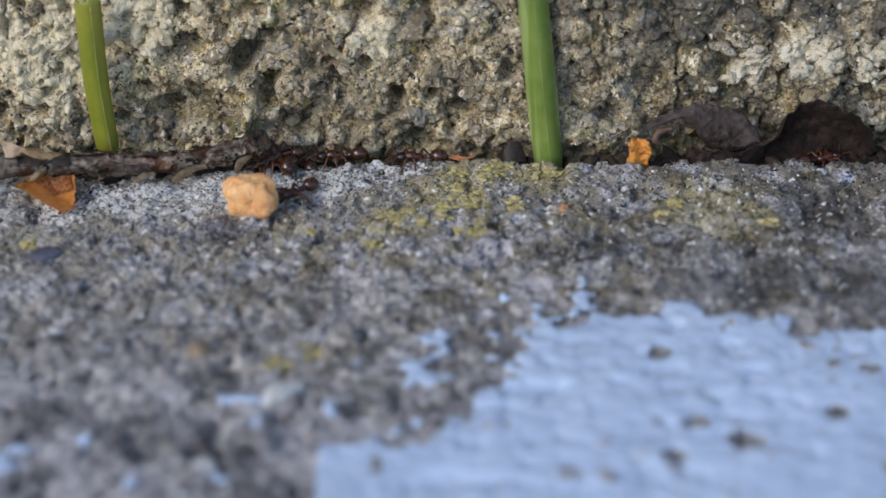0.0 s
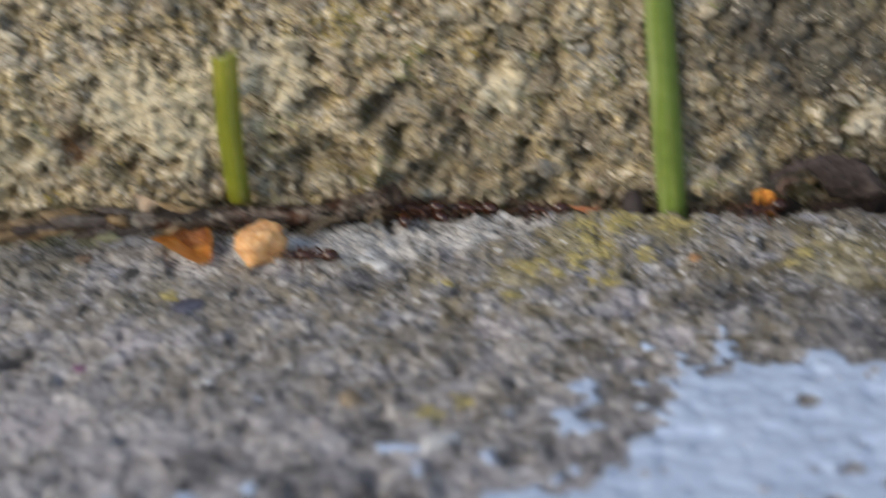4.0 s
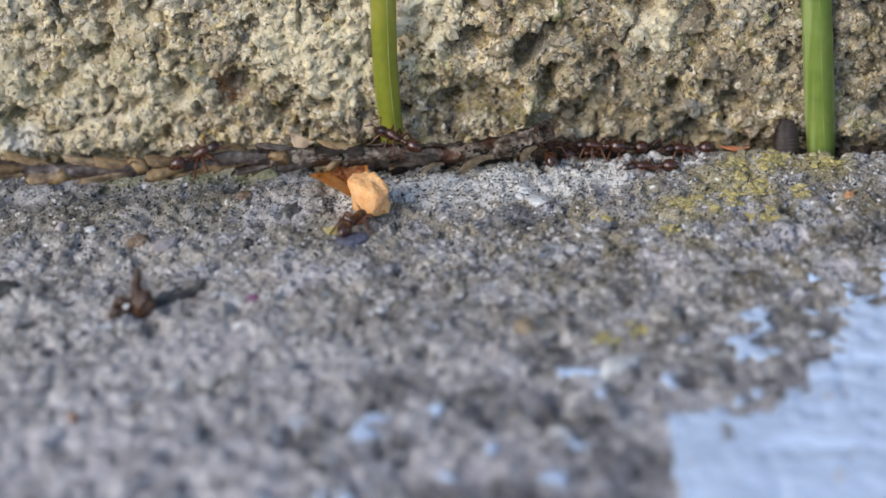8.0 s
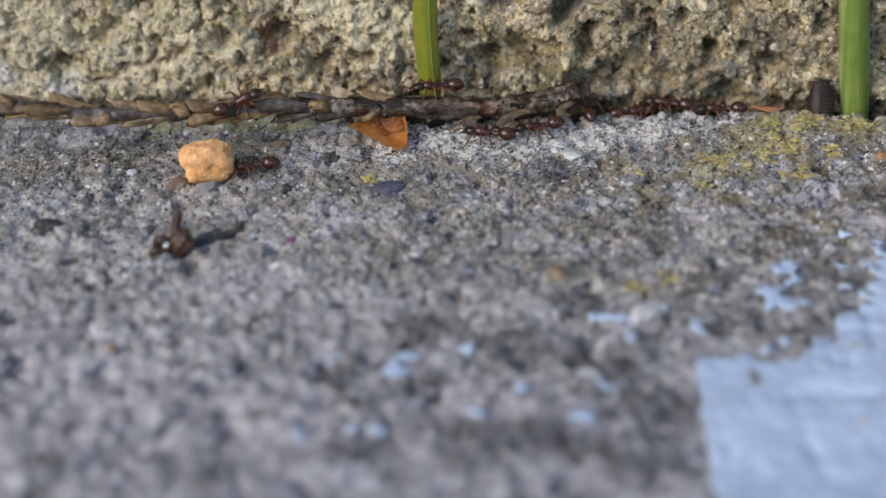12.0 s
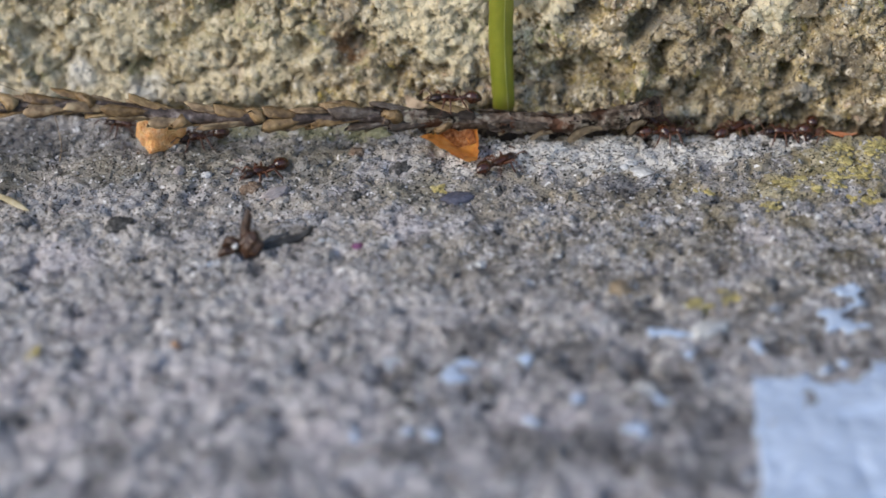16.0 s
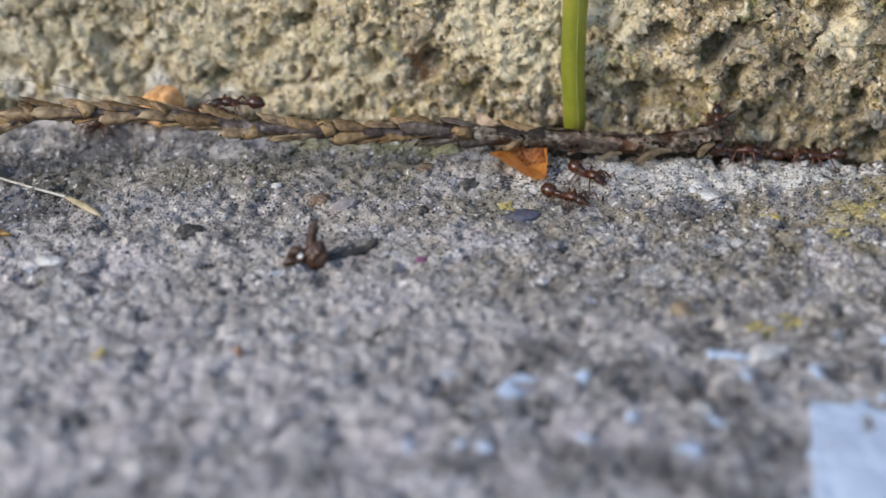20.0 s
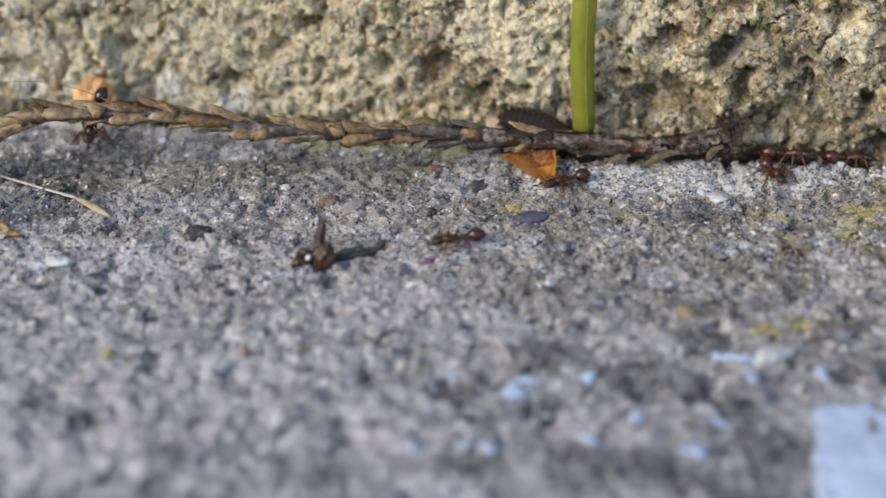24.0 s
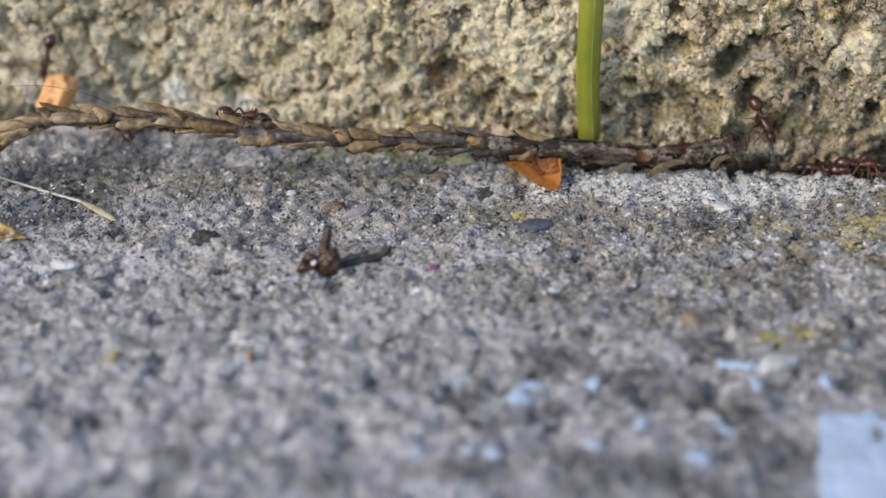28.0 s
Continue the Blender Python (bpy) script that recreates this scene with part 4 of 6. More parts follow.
def leaf_scale(seed, length, width, body=0.3, hook_most=1.7, hook_least=0.2):
    """One cushion-like leaf base lying along +x, its outer side up, the free tip curling outwards."""
    r = random.Random(seed)
    hook = r.uniform(hook_least, hook_most)
    bm = bmesh.new()
    n, m = 11, 7
    top, low = [], []
    for i in range(n):
        t = i / (n - 1)
        w = width * (0.55 + 0.9 * t - 1.35 * t**2.6) / 2 + 0.03
        lift = 0.08 + 0.26 * math.sin(t * 2.5) + hook * 2.6 * max(0, t - 0.7) ** 1.35
        a, b = [], []
        for j in range(m):
            u = j / (m - 1) * 2 - 1
            z = lift - 0.4 * width * abs(u) ** 2.2 + 0.1 * width * max(0, 0.4 - abs(u)) + 0.06 * (r.random() - 0.5)
            a.append(bm.verts.new((length * t, u * w, z + 0.06)))
            b.append(bm.verts.new((length * t, u * w * 0.92, z - 0.07 - body * (1 - t) ** 0.7)))
        top.append(a)
        low.append(b)
    for i in range(n - 1):
        for j in range(m - 1):
            bm.faces.new((top[i][j], top[i + 1][j], top[i + 1][j + 1], top[i][j + 1]))
            bm.faces.new((low[i][j], low[i][j + 1], low[i + 1][j + 1], low[i + 1][j]))
        for j in (0, m - 1):
            bm.faces.new((top[i][j], low[i][j], low[i + 1][j], top[i + 1][j]))
    for i in (0, n - 1):
        for j in range(m - 1):
            bm.faces.new((top[i][j], top[i][j + 1], low[i][j + 1], low[i][j]))
    return bm


def leaf_peg(seed, length, width, hook, tip=0.75):
    """One leaf cushion running along +x down the twig: a keeled ridge that widens and lifts off into a pointed lip with a hollow under it."""
    r = random.Random(seed)
    spine = spline([(0, 0, -0.16), (0.3 * length, 0, 0.02), (0.6 * length, 0, 0.16 + 0.06 * hook), (0.82 * length, 0, 0.25 + 0.22 * hook), (length, 0, 0.24 + 0.45 * hook)], 15)
    at = (0, 0.3, 0.6, 0.85, 1)
    bm = bmesh.new()
    rings, seg = [], 12
    for k, p in enumerate(spine):
        t = k / 14
        d = (spine[min(k + 1, 14)] - spine[max(k - 1, 0)]).normalized()
        up = Vector((-d.z, 0, d.x))
        wy = float(np.interp(t, at, (0.25, 0.6, 0.9, 0.95, 0.62))) * width / 2
        tz = float(np.interp(t, at, (0.1, 0.2, 0.24, 0.18, 0.08)))
        ring = []
        for j in range(seg):
            a = 2 * math.pi * j / seg
            top = max(0, math.sin(a))
            point = tip * max(0, t - 0.7) / 0.3 * top**2
            ring.append(bm.verts.new(p + d * point + Vector((0, wy * math.cos(a) * (1 - 0.35 * top * max(0, t - 0.7) / 0.3), 0)) + up * (tz * math.sin(a) + 0.16 * top**5 + 0.25 * hook * point - 0.3 * wy * math.cos(a) ** 2) + Vector((r.uniform(-1, 1), r.uniform(-1, 1), r.uniform(-1, 1))) * 0.05))
        rings.append(ring)
    rings.append([bm.verts.new(spine[-1].lerp(v.co, 0.72) - (spine[-1] - spine[-2]) * 3.0) for v in rings[-1]])
    for a, b in zip(rings, rings[1:]):
        for j in range(seg):
            bm.faces.new((a[j], a[(j + 1) % seg], b[(j + 1) % seg], b[j]))
    bm.faces.new(rings[0][::-1])
    bm.faces.new(rings[-1])
    return bm


def bark_plate(i0, i1, a0, a1, seed):
    """A ragged plate of bark lying round the stem between two places and two angles, its edges curling away."""
    r = random.Random(seed)
    nu, nv = 16, 9
    bm = bmesh.new()
    rows = []
    for i in range(nu):
        u = i / (nu - 1)
        row = []
        for j in range(nv):
            v = j / (nv - 1)
            uu = u + 0.13 * (u - 0.5) * 2 * noise.noise(Vector((v * 4, seed, 1)))
            f = min(max(i0 + (i1 - i0) * uu, 1), 146)
            k = int(f)
            p = line[k].lerp(line[k + 1], f - k)
            tan = (line[k + 2] - line[k - 1]).normalized()
            side = tan.cross(Vector((0, 0, 1))).normalized()
            up = side.cross(tan)
            ang = a0 + (a1 - a0) * (v + 0.16 * (v - 0.5) * 2 * noise.noise(Vector((u * 5, seed, 8))))
            curl = max(abs(2 * u - 1), abs(2 * v - 1)) ** 5
            high = rad[k] * 1.0 + 0.08 + 0.3 * curl * (0.4 + r.random() * 0.15 + noise.noise(Vector((u * 3, v * 3, seed)))) + 0.12 * noise.noise(Vector((u * 5, v * 4, seed + 3)))
            row.append(bm.verts.new(p + high * (math.cos(ang) * up - math.sin(ang) * side)))
        rows.append(row)
    for a, b in zip(rows, rows[1:]):
        for j in range(nv - 1):
            bm.faces.new((a[j], a[j + 1], b[j + 1], b[j]))
    bmesh.ops.solidify(bm, geom=bm.faces, thickness=0.14)
    return bm


rnd = random.Random(5)
k = 38.0
count = 0
while k < 147:
    i = int(k)
    tan = (line[min(i + 2, 149)] - line[max(i - 2, 0)]).normalized()
    around = count * radians(137.5) + rnd.uniform(-0.3, 0.3)
    side = tan.cross(Vector((0, 0, 1))).normalized()
    out = (math.cos(around) * Vector((0, 0, 1)) + math.sin(around) * side)
    out = (out - tan * out.dot(tan)).normalized()
    y = out.cross(tan)
    m = Matrix((tan, y, out)).transposed().to_4x4()
    dark = i < 56
    ob = part("scale", leaf_peg(count, rnd.uniform(4.0, 5.4), rnd.uniform(1.2, 1.55), rnd.choice((0.0, 0.1, 0.25, 0.7)) if i > 75 else rnd.uniform(0.0, 0.4), 1.1 if i > 105 else rnd.uniform(0.3, 0.8)), DARKSCALE if dark and rnd.random() < 0.7 else rnd.choice((SCALE, BARK)), twig)
    tilt = pose(0, 0, 0, rnd.uniform(-12, 12), -rnd.uniform(-2, 4), rnd.uniform(-9, 9))
    ob.matrix_basis = Matrix.Translation((line[i] + out * (rad[i] * 0.62)) * MM) @ m @ tilt
    k += 2.1 if i > 60 else 3.2
    count += 1
# knobs where side shoots broke off, and peeling bark near the thick end
for i, around, r in ((106, 0.3, 0.5), (93, 0.2, 0.42), (80, 2.2, 0.42), (72, 0.5, 0.45), (62, -0.4, 0.5), (52, 1.0, 0.45), (116, 0.1, 0.5), (44, 2.4, 0.42)):
    out = math.cos(around) * Vector((0, 0, 1)) + math.sin(around) * Vector((0, -1, 0))
    p = line[i]
    bm = bmesh.new()
    rings = tube(bm, [p + out * 0.2, p + out * (rad[i] + 0.1) + Vector((-0.3, 0, 0)), p + out * (rad[i] + 0.5) + Vector((-0.75, 0, 0)), p + out * (rad[i] + 0.62) + Vector((-0.95, 0, 0)), p + out * (rad[i] + 0.35) + Vector((-0.8, 0, 0))], [r * 2.2, r * 1.6, r * 0.95, r * 0.8, r * 0.4], 10, 0.75)
    for q in rings:
        for v in q:
            v.co += Vector(rng.normal(0, 0.07, 3))
    part("knob", bm, SCALE, twig, "hollow stub of a broken side shoot")
for k, (i, around) in enumerate(((91, 3.3), (79, 3.5), (70, 3.2), (107, 3.6), (101, 0.2), (85, -0.3), (75, 0.2), (70, 0.4), (64, 0.1), (66, 3.4), (97, 4.0))):
    tan = (line[i + 2] - line[i - 2]).normalized()
    side = tan.cross(Vector((0, 0, 1))).normalized()
    out = math.cos(around) * Vector((0, 0, 1)) - math.sin(around) * side
    out = (out - tan * out.dot(tan)).normalized()
    ob = part("scale", leaf_peg(400 + k, rnd.uniform(3.4, 4.4), rnd.uniform(1.3, 1.7), rnd.uniform(0.6, 1.0), 0.3), SCALE, twig)
    ob.matrix_basis = Matrix.Translation((line[i] + out * rad[i] * 0.8 - tan * 2.6) * MM) @ Matrix((tan, out.cross(tan), out)).transposed().to_4x4()
for k in range(15):
    i = 2 + 3.4 * k + rnd.uniform(-1, 1)
    around = (0.2, 1.5, -0.9, 2.5)[k % 4] + rnd.uniform(-0.4, 0.4)
    wide = rnd.uniform(0.6, 1.0)
    part("bark_flake", bark_plate(max(i - 3, 1), i + rnd.uniform(4, 9), around - wide, around + wide, 200 + k), BUTTPALE if k % 3 else DARKSCALE, twig, "peeling plate of dark bark with curled edges")
# a bleached flake and a fine fibre that hang on it


def rolled_flake(a, b, wide, seed):
    """A thin curl of bark from a to b, rolled towards the open side, with a torn end."""
    a, b = Vector(a), Vector(b)
    d = (b - a).normalized()
    n1 = d.cross(Vector((0, -1, 0))).normalized()
    n2 = n1.cross(d)
    bm = bmesh.new()
    rows = []
    for i in range(13):
        t = i / 12
        p = a.lerp(b, t) + n1 * 0.25 * math.sin(3.1 * t)
        r = wide * (0.5 + 0.5 * math.sin(0.5 + 2.2 * t)) * (1 + 0.25 * noise.noise(Vector((seed, t * 4, 0))))
        row = []
        for j in range(11):
            ang = radians(-50 + 170 * j / 10 + 30 * noise.noise(Vector((seed, t * 2, 5))))
            rr = r * (1 - 0.035 * j)
            row.append(bm.verts.new(p + n1 * rr * math.cos(ang) + n2 * rr * 0.7 * math.sin(ang) + d * 0.3 * noise.noise(Vector((j * 0.7, seed, 1))) * t))
        rows.append(row)
    for i in range(12):
        for j in range(10):
            bm.faces.new((rows[i][j], rows[i + 1][j], rows[i + 1][j + 1], rows[i][j + 1]))
    bmesh.ops.solidify(bm, geom=bm.faces, thickness=0.1)
    return bm


for k, (a, b, wide) in enumerate((((-10.3, -7.6, 3.4), (-13.2, -8.2, 2.5), 0.42), ((-5.2, -6.5, 2.9), (-7.7, -6.9, 2.1), 0.55), ((0.8, -4.8, 1.7), (-1.2, -4.9, 1.1), 0.4), ((8.3, -4.3, 1.9), (5.3, -4.6, 0.5), 0.6), ((12.2, -3.9, 2.6), (10.9, -4.2, 1.2), 0.45), ((3.8, -4.6, 1.4), (1.9, -4.8, 0.6), 0.42))):
    part("pale_flake", rolled_flake(a, b, wide, k * 3.1), FLAKE, twig, "bleached curled bark flake")
bm = bmesh.new()
tube(bm, spline([(-41.5, -15.4, 8.2), (-45, -15.2, 9.4), (-49, -15, 9.9), (-53, -15, 9.6)], 16), [0.03] * 16, 5)
part("fibre", bm, BARK, twig, "fine dark fibre standing off the twig")
bm = bmesh.new()
tube(bm, spline([(-39.6, -15.6, 6.6), (-39.2, -16.2, 5.3), (-39.0, -16.6, 3.8), (-39.3, -16.8, 2.6)], 12), [0.04] * 12, 5)
part("fibre", bm, BARK, twig, "fine fibre hanging below the twig")


# ---- orange peel chips, flakes and bits ----
def peel_chip(a, b, c, dish, thick, seed):
    """A dished triangular flake between three corners, with a thick rim."""
    a, b, c = Vector(a), Vector(b), Vector(c)
    up = (b - a).cross(c - a).normalized()
    if up.z < 0:
        up = -up
    bm = bmesh.new()
    n = 12
    tops, lows = {}, {}
    for i in range(n + 1):
        for j in range(n + 1 - i):
            u, v = i / n, j / n
            w = 1 - u - v
            mid = 27 * u * v * w
            p = a * w + b * u + c * v
            p = p + up * (-dish * mid + 0.16 * noise.noise(p * 1.3 + Vector((seed, 0, 0)))) + (a + b + c) / 3 * 0
            p = p + Vector((noise.noise(p * 0.8), noise.noise(p * 0.9 + Vector((5, 0, 0))), 0)) * 0.25
            t = thick * (0.65 + 0.35 * mid)
            tops[i, j] = bm.verts.new(p + up * t * 0.5)
            lows[i, j] = bm.verts.new(p - up * t * 0.5)
    for d in (tops, lows):
        for i in range(n):
            for j in range(n - i):
                bm.faces.new((d[i, j], d[i + 1, j], d[i, j + 1]))
                if i + j < n - 1:
                    bm.faces.new((d[i + 1, j], d[i + 1, j + 1], d[i, j + 1]))
    rim = [(i, 0) for i in range(n)] + [(n - k, k) for k in range(n)] + [(0, n - k) for k in range(n)]
    for p, q in zip(rim, rim[1:] + rim[:1]):
        bm.faces.new((tops[p], tops[q], lows[q], lows[p]))
    return bm


bm = bmesh.new()
corners = [Vector(q) for q in ((-8.3, -6.6, 1.5), (-3.1, -5.2, 2.5), (-2.7, -9.4, 0.7), (-3.4, -10.4, 0.5))]
up = (corners[1] - corners[0]).cross(corners[3] - corners[0]).normalized()
up = up if up.z > 0 else -up
n = 16
dish = []
for i in range(n + 1):
    row = []
    for j in range(n + 1):
        u, v = i / n, j / n
        p = corners[0].lerp(corners[1], u).lerp(corners[3].lerp(corners[2], u), v)
        deep = 16 * u * (1 - u) * v * (1 - v)
        p = p + Vector((0.1, 0.62, -0.3)) * (1.9 * deep) + up * 0.35 * (1 - u) * v + up * 0.22 * noise.noise(p * 0.9) + Vector((noise.noise(p * 1.7), noise.noise(p * 1.9 + Vector((5, 0, 0))), 0)) * 0.22
        row.append(bm.verts.new(p))
    dish.append(row)
for i in range(n):
    for j in range(n):
        bm.faces.new((dish[i][j], dish[i + 1][j], dish[i + 1][j + 1], dish[i][j + 1]))
bmesh.ops.solidify(bm, geom=bm.faces, thickness=0.5)
chip = thing("peel_chip", "dished orange peel chip leaning against the twig", "peel chip")
part("rind", bm, ORANGE, chip)
bm = bmesh.new()
rows = []
for i in range(9):
    row = []
    for j in range(9):
        u, v = 0.28 + 0.62 * i / 8, 0.03 + 0.53 * j / 8
        p = corners[0].lerp(corners[1], u).lerp(corners[3].lerp(corners[2], u), v)
        p = p + Vector((0.1, 0.62, -0.3)) * (1.9 * 16 * u * (1 - u) * v * (1 - v)) + up * 0.17 + up * 0.12 * noise.noise(p * 1.4) * (1 - abs(i - 4) / 4)
        row.append(bm.verts.new(p))
    rows.append(row)
for i in range(8):
    for j in range(8):
        bm.faces.new((rows[i][j], rows[i + 1][j], rows[i + 1][j + 1], rows[i][j + 1]))
bmesh.ops.solidify(bm, geom=bm.faces, thickness=0.25)
part("pith", bm, mat("brown_pith", [(0.26, 0.075, 0.015), (0.48, 0.17, 0.04), (0.62, 0.32, 0.14)], 800, 0.55, 0.8, 4, spread=(0.37, 0.63)), chip, "dried brown pith in the hollow")
bm = bmesh.new()
bmesh.ops.create_grid(bm, x_segments=10, y_segments=12, size=0.5)
for v in bm.verts:
    u, w = v.co.x, v.co.y
    v.co = Vector((u * 1.9 + 0.12 * math.sin(9 * w), 0.25 * math.sin(7 * u + 3 * w) + 0.2 * math.sin(17 * w + 4 * u) + 0.25 * noise.noise(Vector((u * 4, w * 4, 2))), w * 3.2 + 0.25 * noise.noise(Vector((u * 6, w * 2, 7)))))
bmesh.ops.solidify(bm, geom=bm.faces, thickness=0.35)
solo("peel_flake", bm, mat("dry_peel", [(0.42, 0.13, 0.015), (0.64, 0.25, 0.035), (0.78, 0.38, 0.09)], 600, 0.5, 0.8, 4, through_light=0.2), "small ragged orange peel flake upright in the joint", "peel flake", (46.7, -1.6, 0.7))
solo("bark_chip", peel_chip((29.2, -0.6, 0.5), (32.0, -0.7, 0.35), (30.8, -1.2, 0.3), 0.2, 0.3, 3.0), mat("rusty_bark", [(0.3, 0.1, 0.04), (0.45, 0.17, 0.07), (0.5, 0.26, 0.14)], 400, 0.8), "thin rust-coloured bark chip at the wall's foot", "bark chip")
solo("wood_flake", peel_chip((-10.6, -0.9, 3.3), (-8.0, -1.0, 2.2), (-9.9, -1.6, 1.4), 0.2, 0.35, 5.0), PALEWOOD, "pale tan wood flake leaning on the wall", "wood flake")

# ---- curled dead leaf on the right ----
leaf = thing("dead_leaf", "crumpled dark brown dead leaf in the joint", "leaf")
# grey rounded back of one lobe, then the hollow of the other, its shade painted dark, whose wing comes round in front:
# (x, lower edge, upper edge)
LOBES = (([(47.2, 2.5, 3.0), (48.6, 3.1, 4.0), (50.4, 3.7, 4.8), (51.6, 2.9, 5.0), (53.0, 0.6, 5.0), (55.1, 0.3, 4.5), (56.3, 0.6, 3.8), (57.7, 1.2, 1.9)], False),
         ([(51.0, -2.2, -0.6), (52.5, -2.2, 1.0), (55.4, -2.2, 0.9), (57.6, -2.2, 1.5), (59.0, -2.2, 2.4), (59.6, -2.2, 4.2), (60.6, -2.2, 5.3), (62.3, -2.2, 5.7), (64.1, -2.2, 5.1), (66.0, -2.2, 4.2), (67.2, -2.2, 2.9), (68.2, -2.2, 0.4)], True))
for edges, hollow in LOBES:
    bm = bmesh.new()
    nu, nv = 72, 30
    xs = [e[0] for e in edges]
    vs = []
    for i in range(nu):
        u = i / (nu - 1)
        x = xs[0] + (xs[-1] - xs[0]) * u
        low, top = (float(np.interp(x, xs, [e[q] for e in edges])) for q in (1, 2))
        row = []
        for j in range(nv):
            v = j / (nv - 1)
            z = low + (top - low) * v
            if hollow:
                wing = float(smooth(59.5, 56.0, x))
                y = (-0.2 - 1.5 * v**3 + 0.9 * math.sin(math.pi * v)) * (1 - wing) + (-1.9 + 0.3 * v) * wing
                d = 0.5 * noise.noise(Vector((x * 0.5, z * 0.6, 4))) + 0.4 * abs(noise.noise(Vector((x * 0.9 + z * 0.5, z * 0.8, 9)))) + 0.12 * noise.noise(Vector((x * 2.4, z * 2.4, 2)))
            else:
                y = 0.1 - 1.1 * math.sin(math.pi * (0.12 + 0.8 * v)) ** 0.8
                d = 0.25 * noise.noise(Vector((x * 0.5, z * 0.6, 1))) + 0.15 * abs(noise.noise(Vector((x * 1.3, z * 1.3, 3)))) + 0.06 * noise.noise(Vector((x * 3.5, z * 3.5, 2)))
            ragged = 0.35 * noise.noise(Vector((x * 1.6, 5, 1))) * v**4 + 0.12 * noise.noise(Vector((x * 6, 5, 1))) * v**6
            row.append(bm.verts.new((x + 0.2 * d, y + d, z + 0.2 * d + ragged)))
        vs.append(row)
    for i in range(nu - 1):
        for j in range(nv - 1):
            bm.faces.new((vs[i][j], vs[i + 1][j], vs[i + 1][j + 1], vs[i][j + 1]))
    lobe = part("lobe", bm, LEAFSHADED if hollow else LEAF, leaf)
    so = lobe.modifiers.new("thickness", "SOLIDIFY")
    so.thickness = 0.13 * MM
bm = bmesh.new()
tube(bm, spline([(49.6, -1.5, 3.3), (48.9, -1.6, 3.2), (48.3, -1.6, 2.9), (48.1, -1.6, 2.2), (48.6, -1.5, 1.8)], 18), [0.16, 0.16, 0.17, 0.2, 0.24, 0.3, 0.34, 0.34, 0.3, 0.28, 0.3, 0.34, 0.34, 0.3, 0.26, 0.24, 0.2, 0.12], 7)
part("stalk", bm, mat("leaf_stalk", [(0.09, 0.05, 0.03), (0.2, 0.12, 0.08)], 300, 0.7), leaf, "brown leaf stalk")

# ---- litter on the slab ----
bug = thing("dead_insect", "dark shrivelled dead insect lying on the slab", "insect", (-20.4, -27.6, on_slab(-20.4, -27.6)))
part("body", lump((1.0, 0.9, 1.25), 3, 0.35, 4, 1.6), HUSK, bug, at=(0.35, 0, 0.95))
part("head", lump((0.62, 0.6, 0.6), 5, 0.25, 2), HUSK, bug, at=(-1.3, 0.1, 0.75))
for pts in (((0.0, 0.2, 1.2), (-0.05, 0.5, 2.3), (0.2, 0.6, 3.2), (0.25, 0.6, 3.9)), ((-0.6, -0.4, 0.9), (-1.2, -0.5, 1.5), (-1.9, -0.3, 0.8)), ((-1.0, -0.3, 0.5), (-1.7, -0.7, 0.6), (-2.2, -0.9, 0.2))):
    bm = bmesh.new()
    tube(bm, spline(pts, 10), [0.5, 0.5, 0.47, 0.44, 0.44, 0.4, 0.36, 0.3, 0.24, 0.14], 8)
    part("leg", bm, HUSK, bug)
bm = leaf_scale(78, 3.2, 1.3, 0.05, 0.3, 0.0)
ob = part("wing", bm, mat("grey_wing", [(0.07, 0.062, 0.056), (0.13, 0.12, 0.11), (0.22, 0.21, 0.2)], 500, 0.7), bug, "grey papery wing lying on the slab")
ob.matrix_basis = pose(0.5 * MM, 1.0 * MM, 0.2 * MM, 8, -2, 40)
bm = leaf_scale(77, 4.6, 0.9)
ob = part("wing", bm, mat("dark_wing", [(0.012, 0.01, 0.01), (0.03, 0.027, 0.026), (0.06, 0.055, 0.05)], 400, 0.55), bug, "dark folded wing lying on the slab")
ob.matrix_basis = pose(0.9 * MM, 1.1 * MM, 0.15 * MM, 0, -3, 24)
part("fleck", lump((0.3, 0.25, 0.3), 8, 0.2, 2), WHITESTONE, bug, "white speck", (-0.75, -0.75, 1.15))

straw = thing("grass_seed", "pale dry grass seed with a long thin awn", "seed")
bm = bmesh.new()
zs = on_slab(-42.5, -21.0)
tube(bm, spline([(-45.0, -19.4, zs + 0.25), (-43.4, -20.4, zs + 0.25), (-41.8, -21.6, zs + 0.25), (-40.5, -22.6, zs + 0.2)], 12), [0.1, 0.2, 0.28, 0.34, 0.38, 0.4, 0.4, 0.38, 0.34, 0.28, 0.2, 0.07], 9, 0.6)
part("grain", bm, STRAW, straw)
bm = bmesh.new()
tube(bm, spline([(-58.5, -14.0, 0.7), (-54, -15.4, 0.5), (-49, -17.5, 0.5), (-44.9, -19.4, zs + 0.25)], 20), list(np.linspace(0.08, 0.14, 20)), 6)
part("awn", bm, AWN, straw, "thin whitish awn")
solo("husk_flake", peel_chip((-52.5, -24.0, 1.3), (-47.0, -26.9, 0.4), (-51.5, -26.8, 0.3), 0.5, 0.5, 9.0), mat("brown_petal", [(0.08, 0.04, 0.012), (0.22, 0.13, 0.035), (0.5, 0.36, 0.12)], 300, 0.5), "curled brown and yellow petal flake", "petal")
RUSTY = mat("rusty_stone", [(0.32, 0.16, 0.07), (0.5, 0.27, 0.13), (0.58, 0.36, 0.2)], 600, 0.8, 0.4, 4)
